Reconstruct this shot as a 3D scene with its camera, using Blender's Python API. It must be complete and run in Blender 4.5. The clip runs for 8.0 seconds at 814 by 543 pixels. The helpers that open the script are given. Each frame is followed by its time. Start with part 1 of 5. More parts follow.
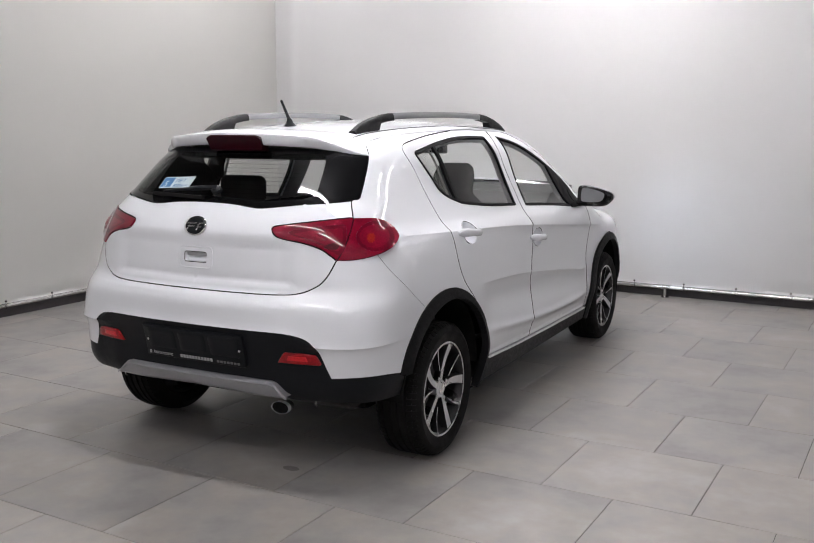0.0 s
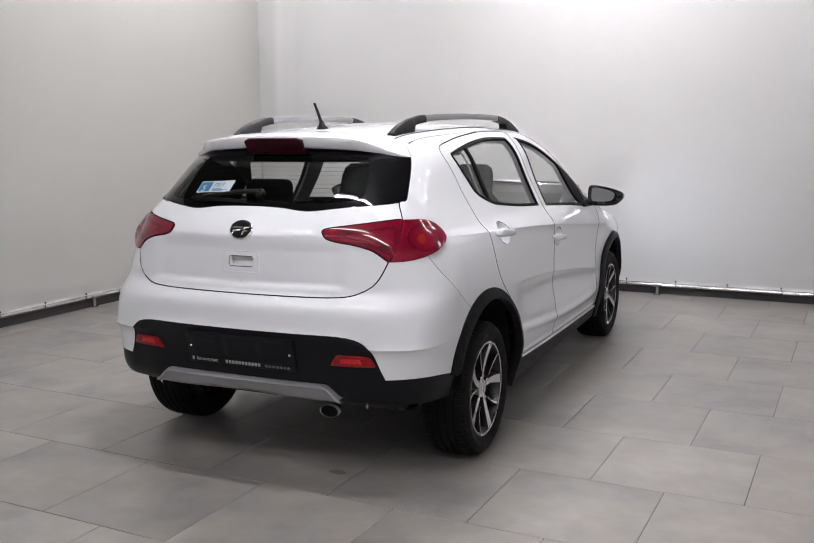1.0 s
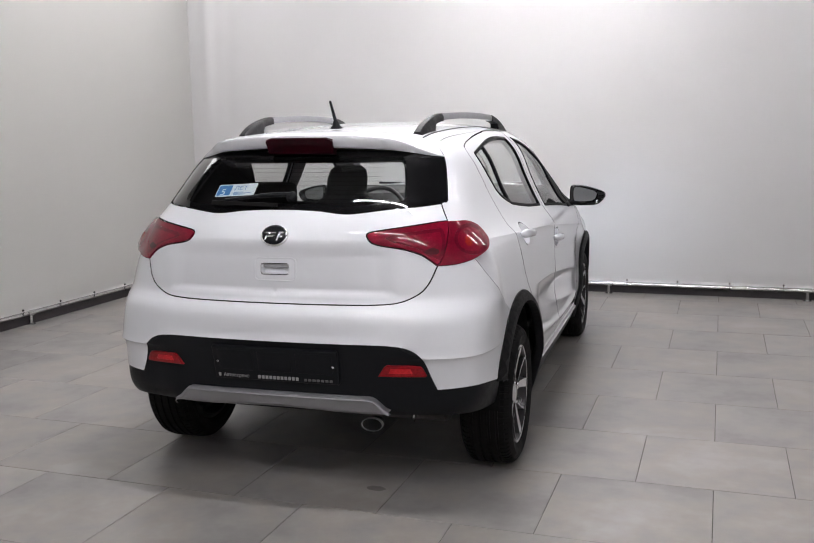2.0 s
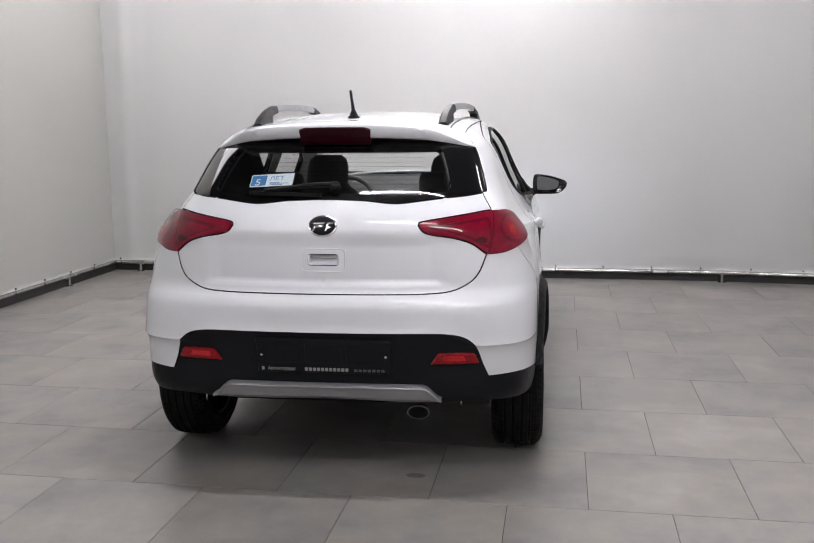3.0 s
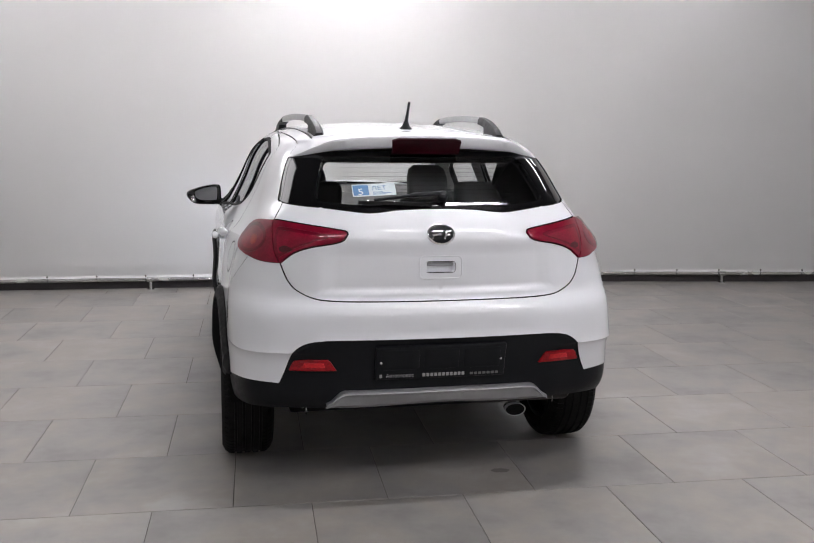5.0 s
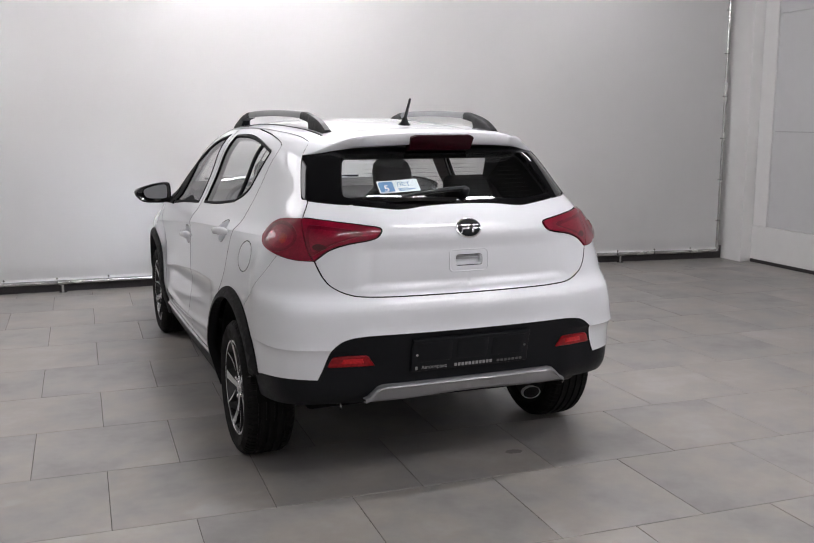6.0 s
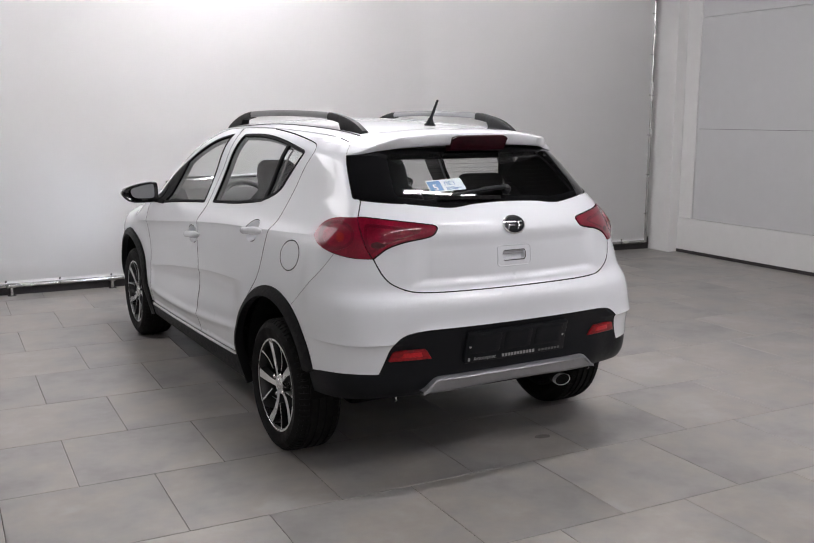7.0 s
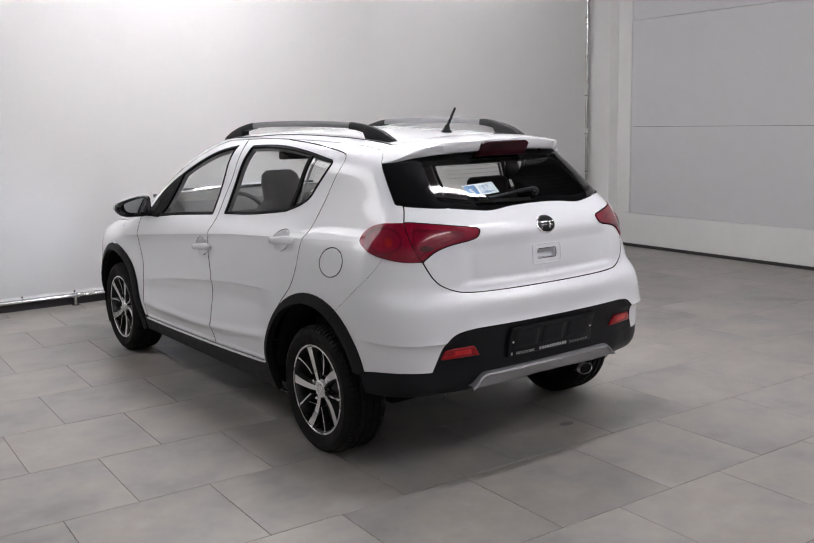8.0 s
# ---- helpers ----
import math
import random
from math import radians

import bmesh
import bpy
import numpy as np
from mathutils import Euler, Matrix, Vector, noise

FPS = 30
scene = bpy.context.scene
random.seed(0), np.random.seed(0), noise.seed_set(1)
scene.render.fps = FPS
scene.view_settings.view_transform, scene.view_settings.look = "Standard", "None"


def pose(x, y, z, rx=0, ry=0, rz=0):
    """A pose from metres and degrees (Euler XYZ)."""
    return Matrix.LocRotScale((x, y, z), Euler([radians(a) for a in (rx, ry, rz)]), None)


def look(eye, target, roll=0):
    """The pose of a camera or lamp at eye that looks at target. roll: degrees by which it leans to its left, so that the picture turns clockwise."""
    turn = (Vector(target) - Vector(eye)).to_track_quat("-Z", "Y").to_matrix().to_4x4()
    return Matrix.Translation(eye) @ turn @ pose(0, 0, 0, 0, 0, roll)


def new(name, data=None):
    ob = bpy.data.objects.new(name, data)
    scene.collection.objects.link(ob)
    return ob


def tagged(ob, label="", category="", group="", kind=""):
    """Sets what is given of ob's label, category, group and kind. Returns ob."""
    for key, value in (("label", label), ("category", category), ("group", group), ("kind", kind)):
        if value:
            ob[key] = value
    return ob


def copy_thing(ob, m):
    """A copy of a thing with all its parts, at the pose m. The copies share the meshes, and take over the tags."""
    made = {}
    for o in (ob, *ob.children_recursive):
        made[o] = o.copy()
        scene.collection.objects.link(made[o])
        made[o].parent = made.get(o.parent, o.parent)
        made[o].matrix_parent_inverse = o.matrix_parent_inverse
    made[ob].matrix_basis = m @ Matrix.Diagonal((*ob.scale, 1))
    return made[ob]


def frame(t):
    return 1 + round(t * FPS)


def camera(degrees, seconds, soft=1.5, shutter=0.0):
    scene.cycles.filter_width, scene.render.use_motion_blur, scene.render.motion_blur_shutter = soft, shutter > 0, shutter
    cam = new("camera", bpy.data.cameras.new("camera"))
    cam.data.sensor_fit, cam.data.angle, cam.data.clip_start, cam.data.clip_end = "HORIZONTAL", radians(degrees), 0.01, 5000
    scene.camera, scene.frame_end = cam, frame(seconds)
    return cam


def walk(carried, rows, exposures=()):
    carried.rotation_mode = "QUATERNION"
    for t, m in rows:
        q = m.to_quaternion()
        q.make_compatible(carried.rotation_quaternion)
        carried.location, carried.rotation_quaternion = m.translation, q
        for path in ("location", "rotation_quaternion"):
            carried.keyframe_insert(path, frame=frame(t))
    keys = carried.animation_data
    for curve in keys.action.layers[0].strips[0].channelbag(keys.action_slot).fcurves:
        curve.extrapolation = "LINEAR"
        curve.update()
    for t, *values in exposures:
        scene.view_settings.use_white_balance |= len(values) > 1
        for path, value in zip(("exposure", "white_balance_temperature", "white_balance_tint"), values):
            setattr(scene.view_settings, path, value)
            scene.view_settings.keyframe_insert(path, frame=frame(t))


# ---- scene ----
EXPOSURE = 0.57
cam = camera(48.2, 8.0, 1.15)
PATH = [
    (0, (1.607, -2.769, 1.464), (0.623, -1.056, 1.148), 0.1),
    (0.5, (1.502, -2.82, 1.452), (0.558, -1.086, 1.132), 0.3),
    (1, (1.256, -2.969, 1.453), (0.369, -1.203, 1.146), -0.5),
    (1.5, (0.982, -3.04, 1.438), (0.191, -1.228, 1.139), -0.9),
    (1.7, (0.828, -3.042, 1.43), (0.092, -1.206, 1.134), -0.9),
    (3, (-0.126, -3.294, 1.444), (-0.456, -1.348, 1.119), -0.5),
    (3.5, (-0.524, -3.352, 1.454), (-0.687, -1.386, 1.128), 0.1),
    (4, (-0.948, -3.42, 1.475), (-0.934, -1.447, 1.146), 0.4),
    (4.5, (-1.337, -3.416, 1.464), (-1.182, -1.448, 1.142), 0.6),
    (4.7, (-1.497, -3.427, 1.446), (-1.27, -1.464, 1.141), 0.7),
    (5.8, (-2.326, -3.341, 1.461), (-1.738, -1.457, 1.137), 0.0),
    (6, (-2.476, -3.314, 1.48), (-1.813, -1.456, 1.154), 0.0),
    (6.5, (-2.85, -3.262, 1.503), (-2.05, -1.46, 1.165), 0.2),
    (7, (-3.171, -3.155, 1.507), (-2.268, -1.403, 1.17), 0.1),
    (7.5, (-3.471, -3.019, 1.533), (-2.452, -1.332, 1.196), -1.0),
    (8, (-3.787, -2.971, 1.54), (-2.689, -1.333, 1.206), -1.4),
]
walk(cam, [(t, look(eye, target, roll)) for t, eye, target, roll in PATH], [(0.0, EXPOSURE), (8.0, EXPOSURE)])

# world outside the room, lamps
world = bpy.data.worlds.new("world")
scene.world = world
world.use_nodes = True
world.node_tree.nodes["Background"].inputs["Color"].default_value = (0.5, 0.5, 0.52, 1)
world.node_tree.nodes["Background"].inputs["Strength"].default_value = 0.05
LAMP = 54.0
CEIL = 3.55


# ---- materials ----
def nodes_of(name):
    m = bpy.data.materials.new(name)
    m.use_nodes = True
    t = m.node_tree
    return m, t, t.nodes["Principled BSDF"]


def link(t, a, b):
    t.links.new(a, b)


def noise_node(t, scale, detail=4.0, rough=0.55, coord="Object", stretch=None):
    tc = t.nodes.new("ShaderNodeTexCoord")
    n = t.nodes.new("ShaderNodeTexNoise")
    n.inputs["Scale"].default_value, n.inputs["Detail"].default_value, n.inputs["Roughness"].default_value = scale, detail, rough
    if stretch:
        mp = t.nodes.new("ShaderNodeMapping")
        mp.inputs["Scale"].default_value = stretch
        link(t, tc.outputs[coord], mp.inputs["Vector"])
        link(t, mp.outputs["Vector"], n.inputs["Vector"])
    else:
        link(t, tc.outputs[coord], n.inputs["Vector"])
    return n.outputs["Fac"]


def ramp(t, fac, stops):
    r = t.nodes.new("ShaderNodeValToRGB")
    e = r.color_ramp.elements
    while len(e) < len(stops):
        e.new(0.5)
    for el, (p, c) in zip(e, stops):
        el.position, el.color = p, (*c, 1) if len(c) == 3 else c
    link(t, fac, r.inputs["Fac"])
    return r.outputs["Color"]


def bump(t, b, fac, strength, distance=0.01):
    n = t.nodes.new("ShaderNodeBump")
    n.inputs["Strength"].default_value, n.inputs["Distance"].default_value = strength, distance
    link(t, fac, n.inputs["Height"])
    link(t, n.outputs["Normal"], b.inputs["Normal"])


def plain(name, colour, rough, metal=0.0, grain=0.0, scale=60.0, coat=0.0, bumps=0.0, shine=0.5):
    """A surface with grain in colour and gloss at two scales."""
    m, t, b = nodes_of(name)
    b.inputs["Metallic"].default_value, b.inputs["Coat Weight"].default_value, b.inputs["Coat Roughness"].default_value = metal, coat, 0.03
    b.inputs["Specular IOR Level"].default_value = shine
    fine, wide = noise_node(t, scale), noise_node(t, scale / 14, 2)
    mx = t.nodes.new("ShaderNodeMath")
    mx.operation = "MULTIPLY_ADD"
    mx.inputs[1].default_value, mx.inputs[2].default_value = 0.5, 0.0
    add = t.nodes.new("ShaderNodeMath")
    add.operation = "ADD"
    link(t, fine, add.inputs[0])
    link(t, wide, add.inputs[1])
    link(t, add.outputs[0], mx.inputs[0])
    lo, hi = [max(0.0, c * (1 - grain)) for c in colour], [min(1.0, c * (1 + grain)) for c in colour]
    link(t, ramp(t, mx.outputs[0], [(0.3, lo), (0.7, hi)]), b.inputs["Base Color"])
    rr = ramp(t, wide, [(0.3, (rough * 0.85,) * 3), (0.7, (min(1, rough * 1.15),) * 3)])
    link(t, rr, b.inputs["Roughness"])
    if bumps:
        bump(t, b, fine, bumps, 0.002)
    return m


PAINT = plain("white_paint", (0.755, 0.77, 0.80), 0.45, 0.0, 0.004, 900, coat=1.0)
PAINT.node_tree.nodes["Principled BSDF"].inputs["Coat IOR"].default_value = 1.56
BLACK_PLASTIC = plain("black_plastic", (0.0070, 0.0078, 0.0095), 0.42, 0, 0.2, 700, bumps=0.12, shine=0.17)
FLARE_PLASTIC = plain("flare_plastic", (0.009, 0.009, 0.010), 0.50, 0, 0.2, 700, bumps=0.15, shine=0.18)
GLOSS_BLACK = plain("gloss_black", (0.008, 0.008, 0.009), 0.12, 0, 0.1, 200, coat=0.5)
RUBBER = plain("rubber", (0.0075, 0.0070, 0.0070), 0.7, 0, 0.3, 300, bumps=0.2, shine=0.14)
SEAL = plain("window_seal", (0.005, 0.005, 0.0055), 0.6, 0, 0.2, 300, shine=0.08)
CHROME = plain("chrome", (0.85, 0.85, 0.86), 0.14, 1.0, 0.03, 40)
BRIGHT_RIM = plain("brushed_rim", (0.78, 0.78, 0.79), 0.38, 0.35, 0.05, 60)
SILVER = plain("silver_paint", (0.27, 0.27, 0.28), 0.34, 0.4, 0.015, 300)
ALLOY = plain("machined_alloy", (0.66, 0.66, 0.67), 0.28, 0.85, 0.05, 80)
RIM_BLACK = plain("rim_black", (0.012, 0.012, 0.013), 0.3, 0.2, 0.1, 100, coat=0.3)
STEEL = plain("dark_steel", (0.045, 0.042, 0.04), 0.55, 0.6, 0.3, 50)
TRIM = plain("cabin_trim", (0.010, 0.010, 0.011), 0.75, 0, 0.1, 200, bumps=0.1, shine=0.2)
BORDER_BLACK = plain("border_and_pillar_black", (0.004, 0.004, 0.0045), 0.03, 0, 0.1, 100)
LINING = plain("roof_lining", (0.30, 0.295, 0.285), 0.9, 0, 0.08, 300, bumps=0.1)
SEAT_CLOTH = plain("seat_cloth", (0.022, 0.022, 0.024), 0.85, 0, 0.3, 400, bumps=0.3)
DASH = plain("dash_plastic", (0.02, 0.02, 0.021), 0.55, 0, 0.15, 300, bumps=0.15)
UNDER = plain("underbody_and_gap_black", (0.007, 0.007, 0.007), 0.8, 0, 0.3, 50, shine=0.1)
DARK_FILL = plain("dark_fill", (0.030, 0.026, 0.027), 0.6, 0, 0.2, 20)
WHITE_WALL = plain("wall_paint", (0.66, 0.655, 0.645), 0.7, 0, 0.03, 12, bumps=0.05)
PANEL_WHITE = plain("wall_panel", (0.55, 0.55, 0.555), 0.5, 0, 0.025, 10)
CEILING_MAT = plain("ceiling_paint", (0.06, 0.06, 0.062), 0.8, 0, 0.15, 8)
ZINC = plain("galvanised_pipe", (0.46, 0.455, 0.45), 0.25, 0.9, 0.08, 60)
STICKER_WHITE = plain("sticker_white", (0.62, 0.70, 0.74), 0.45, 0, 0.03, 50)
STICKER_BLUE = plain("sticker_blue", (0.035, 0.16, 0.38), 0.4, 0, 0.03, 50)
LETTER = plain("letter_grey", (0.29, 0.29, 0.29), 0.5, 0, 0.05, 80)


def pvc_sheet(name, warm):
    m, t, b = nodes_of(name)
    wide = noise_node(t, 0.7, 3)
    link(t, ramp(t, wide, [(0.3, (0.86, 0.855, 0.85 * warm)), (0.7, (0.89, 0.885, 0.88 * warm))]), b.inputs["Base Color"])
    b.inputs["Roughness"].default_value = 0.55
    bump(t, b, noise_node(t, 1.6, 2, 0.4), 0.25, 0.06)
    return m


SHEET = pvc_sheet("pvc_sheet", 1.0)
WARM_SHEET = pvc_sheet("pvc_sheet_warm", 0.97)


def tile_stone():
    m, t, b = nodes_of("tile_stone")
    info = t.nodes.new("ShaderNodeObjectInfo")
    tc = t.nodes.new("ShaderNodeTexCoord")
    shift = t.nodes.new("ShaderNodeVectorMath")
    shift.operation = "MULTIPLY_ADD"
    shift.inputs[1].default_value, shift.inputs[2].default_value = (37, 19, 11), (0, 0, 0)
    comb = t.nodes.new("ShaderNodeCombineXYZ")
    for i in range(3):
        link(t, info.outputs["Random"], comb.inputs[i])
    link(t, comb.outputs[0], shift.inputs[0])
    place = t.nodes.new("ShaderNodeVectorMath")
    place.operation = "ADD"
    link(t, tc.outputs["Object"], place.inputs[0])
    link(t, shift.outputs[0], place.inputs[1])
    fac = []
    for scale, detail in ((2.2, 4), (9, 5), (240, 2)):
        n = t.nodes.new("ShaderNodeTexNoise")
        n.inputs["Scale"].default_value, n.inputs["Detail"].default_value, n.inputs["Roughness"].default_value = scale, detail, 0.62
        link(t, place.outputs[0], n.inputs["Vector"])
        fac.append(n.outputs["Fac"])
    base = ramp(t, fac[0], [(0.30, (0.205, 0.195, 0.188)), (0.46, (0.268, 0.257, 0.246)), (0.56, (0.300, 0.276, 0.250)), (0.70, (0.338, 0.324, 0.312))])
    fine = ramp(t, fac[1], [(0.3, (0.89, 0.89, 0.89)), (0.7, (1.07, 1.07, 1.07))])
    mul = t.nodes.new("ShaderNodeMix")
    mul.data_type, mul.blend_type = "RGBA", "MULTIPLY"
    mul.inputs[0].default_value = 1.0
    link(t, base, mul.inputs[6])
    link(t, fine, mul.inputs[7])
    tone = t.nodes.new("ShaderNodeMapRange")
    tone.inputs["To Min"].default_value, tone.inputs["To Max"].default_value = 0.93, 1.06
    link(t, info.outputs["Random"], tone.inputs["Value"])
    hsv = t.nodes.new("ShaderNodeHueSaturation")
    link(t, mul.outputs[2], hsv.inputs["Color"])
    link(t, tone.outputs[0], hsv.inputs["Value"])
    link(t, hsv.outputs[0], b.inputs["Base Color"])
    link(t, ramp(t, fac[1], [(0.3, (0.30,) * 3), (0.7, (0.42,) * 3)]), b.inputs["Roughness"])
    bump(t, b, fac[2], 0.05, 0.001)
    return m


TILE = tile_stone()
UPPER_TRIM = plain("pillar_trim", (0.20, 0.197, 0.19), 0.8, 0, 0.06, 200, bumps=0.05)
BOUNCE_PAINT = plain("bounce_wall_paint", (0.74, 0.735, 0.73), 0.7, 0, 0.12, 6)
GROUT = plain("grout", (0.065, 0.055, 0.048), 0.9, 0, 0.3, 30)


def glass(name, tint):
    m, t, b = nodes_of(name)
    out = t.nodes["Material Output"]
    t.nodes.remove(b)
    clear, shine, mix, face = (t.nodes.new("ShaderNode" + k) for k in ("BsdfTransparent", "BsdfGlossy", "MixShader", "LayerWeight"))
    clear.inputs["Color"].default_value = (*tint, 1)
    shine.inputs["Roughness"].default_value = 0.01
    face.inputs["Blend"].default_value = 0.5
    power, scale = t.nodes.new("ShaderNodeMath"), t.nodes.new("ShaderNodeMath")
    power.operation, scale.operation = "POWER", "MULTIPLY_ADD"
    power.inputs[1].default_value, scale.inputs[1].default_value, scale.inputs[2].default_value = 5.0, 0.92, 0.05
    link(t, face.outputs["Facing"], power.inputs[0])
    link(t, power.outputs[0], scale.inputs[0])
    link(t, scale.outputs[0], mix.inputs[0])
    link(t, clear.outputs[0], mix.inputs[1])
    link(t, shine.outputs[0], mix.inputs[2])
    link(t, mix.outputs[0], out.inputs["Surface"])
    return m


GLASS_REAR = glass("rear_glass", (0.92, 0.93, 0.92))
GLASS_SIDE = glass("side_glass", (0.90, 0.91, 0.90))
GLASS_FRONT = glass("front_glass", (0.95, 0.96, 0.95))


def lamp_lens(name, colour, deep, rough=0.3, coat=1.0):
    m, t, b = nodes_of(name)
    wide, fine = noise_node(t, 14, 3), noise_node(t, 160, 2)
    add = t.nodes.new("ShaderNodeMath")
    add.operation = "MULTIPLY"
    link(t, wide, add.inputs[0])
    link(t, fine, add.inputs[1])
    link(t, ramp(t, add.outputs[0], [(0.12, deep), (0.40, colour)]), b.inputs["Base Color"])
    b.inputs["Roughness"].default_value, b.inputs["Specular IOR Level"].default_value = rough, 0.1
    b.inputs["Coat Weight"].default_value, b.inputs["Coat Roughness"].default_value, b.inputs["Coat IOR"].default_value = coat, 0.02, 1.38
    return m


RED_LENS = lamp_lens("red_lens", (0.25, 0.0045, 0.024), (0.145, 0.002, 0.015))
RED_DEEP = lamp_lens("deep_red_lens", (0.165, 0.0025, 0.017), (0.10, 0.0015, 0.011))
RED_DARK = lamp_lens("dark_red_lens", (0.030, 0.0008, 0.005), (0.014, 0.0004, 0.0025), 0.4, 0.35)
RED_BRIGHT = lamp_lens("bright_red_lens", (0.62, 0.014, 0.022), (0.40, 0.008, 0.012), 0.3, 1.0)
RED_REFLECTOR = lamp_lens("red_reflector", (0.34, 0.005, 0.011), (0.16, 0.003, 0.006), 0.3, 1.0)
REVERSE = lamp_lens("smoky_lens", (0.085, 0.010, 0.016), (0.045, 0.006, 0.010), 0.4, 0.5)
AMBER = lamp_lens("amber_lens", (0.34, 0.022, 0.010), (0.22, 0.008, 0.010))


def glow(name, colour, strength):
    m, t, b = nodes_of(name)
    b.inputs["Base Color"].default_value = (0.9, 0.9, 0.9, 1)
    b.inputs["Emission Color"].default_value = (*colour, 1)
    b.inputs["Emission Strength"].default_value = strength
    return m


TUBE = glow("lamp_tube", (1.0, 0.97, 1.0), LAMP * 1.2)
DIM_TUBE = glow("dim_lamp_tube", (1.0, 0.97, 1.0), LAMP * 0.5)
FILL_PANEL = glow("fill_panel_glow", (1.0, 0.97, 1.0), LAMP * 0.047)
FAR_TUBE = glow("far_lamp_tube", (1.0, 0.97, 1.0), LAMP * 0.5)
HEADLAMP = glow("headlamp_glow", (0.75, 0.85, 1.0), 12.0)


# ---- mesh helpers ----
def mesh_ob(name, verts, faces, mat, parent=None, label="", smooth=True, normals=None, flat_from=None):
    me = bpy.data.meshes.new(name)
    me.from_pydata([tuple(map(float, v)) for v in verts], [], [tuple(map(int, f)) for f in faces])
    me.materials.append(mat)
    if smooth:
        me.polygons.foreach_set("use_smooth", [flat_from is None or i < flat_from for i in range(len(me.polygons))])
    me.update()
    if normals is not None:
        per = []
        for p in me.polygons:
            fl = flat_from is not None and p.index >= flat_from
            for v in p.vertices:
                per.append(tuple(p.normal) if fl else tuple(map(float, normals[v])))
        me.normals_split_custom_set(per)
    ob = new(name, me)
    if parent:
        ob.parent = parent
    return tagged(ob, label)


def part(name, bm, mat, parent=None, label="", smooth=False, angle=35):
    me = bpy.data.meshes.new(name)
    bm.to_mesh(me)
    bm.free()
    me.materials.append(mat)
    if smooth:
        me.polygons.foreach_set("use_smooth", [True] * len(me.polygons))
        me.set_sharp_from_angle(angle=radians(angle))
    ob = new(name, me)
    if parent:
        ob.parent = parent
    return tagged(ob, label)


def box(bm, lo, hi, bevel=0.0, segments=2, m=None):
    r = bmesh.ops.create_cube(bm, size=1)
    c = [(a + b) / 2 for a, b in zip(lo, hi)]
    s = [b - a for a, b in zip(lo, hi)]
    mat = Matrix.Translation(c) @ Matrix.Diagonal((*s, 1))
    if m:
        mat = m @ mat
    bmesh.ops.transform(bm, matrix=mat, verts=r["verts"])
    if bevel:
        es = list({e for v in r["verts"] for e in v.link_edges})
        bmesh.ops.bevel(bm, geom=es, offset=bevel, segments=segments, affect="EDGES", profile=0.6)
    return bm


def lathe(profile, n=48, axis="X", closed=False):
    """A bmesh turned round an axis from (along, radius) pairs."""
    bm = bmesh.new()
    rings = []
    for s, r in profile:
        ring = []
        for i in range(n):
            a = 2 * math.pi * i / n
            c, d = r * math.cos(a), r * math.sin(a)
            ring.append(bm.verts.new({"X": (s, c, d), "Y": (c, s, d), "Z": (c, d, s)}[axis]))
        rings.append(ring)
    k = len(rings)
    for i in range(k if closed else k - 1):
        a, b = rings[i], rings[(i + 1) % k]
        for j in range(n):
            bm.faces.new((a[j], a[(j + 1) % n], b[(j + 1) % n], b[j]))
    if not closed:
        for ring in (rings[0], rings[-1]):
            if (ring[0].co - ring[n // 2].co).length > 1e-4:
                bm.faces.new(ring)
    bmesh.ops.remove_doubles(bm, verts=bm.verts, dist=1e-5)
    bmesh.ops.recalc_face_normals(bm, faces=bm.faces)
    return bm


def sweep(path, section, bm=None, cap=True, up=(0, 0, 1)):
    """A section (side, up) pairs, or a list of them, carried along a path."""
    bm = bm or bmesh.new()
    path = [Vector(p) for p in path]
    rings = []
    for i, p in enumerate(path):
        d = (path[min(i + 1, len(path) - 1)] - path[max(i - 1, 0)]).normalized()
        side = d.cross(Vector(up)).normalized()
        top = side.cross(d)
        sec = section[i] if isinstance(section[0][0], (list, tuple)) else section
        rings.append([bm.verts.new(p + side * a + top * b) for a, b in sec])
    n = len(rings[0])
    for a, b in zip(rings, rings[1:]):
        for j in range(n):
            bm.faces.new((a[j], a[(j + 1) % n], b[(j + 1) % n], b[j]))
    if cap:
        bm.faces.new(rings[0])
        bm.faces.new(rings[-1])
    bmesh.ops.recalc_face_normals(bm, faces=bm.faces)
    return bm


def circle(r, n=10, rz=None):
    return [(r * math.cos(2 * math.pi * i / n), (rz or r) * math.sin(2 * math.pi * i / n)) for i in range(n)]


def through_points(pts, per=6, closed=False):
    """A smooth line through a few points."""
    p = [np.array(q, float) for q in pts]
    n, out = len(p), []
    for i in range(n if closed else n - 1):
        a, b, c, d = (p[(i + k) % n] if closed else p[min(max(i + k, 0), n - 1)] for k in (-1, 0, 1, 2))
        for j in range(per):
            t = j / per
            out.append(0.5 * (2 * b + (c - a) * t + (2 * a - 5 * b + 4 * c - d) * t**2 + (3 * b - a - 3 * c + d) * t**3))
    if not closed:
        out.append(p[-1])
    return out


# ---- the room ----
BACK_Y, LEFT_X, RIGHT_X, REAR_Y = 5.12, -4.50, 4.22, -8.0
BEND = (1.27, 5.08)
FAR_END = (3.99, 4.80)


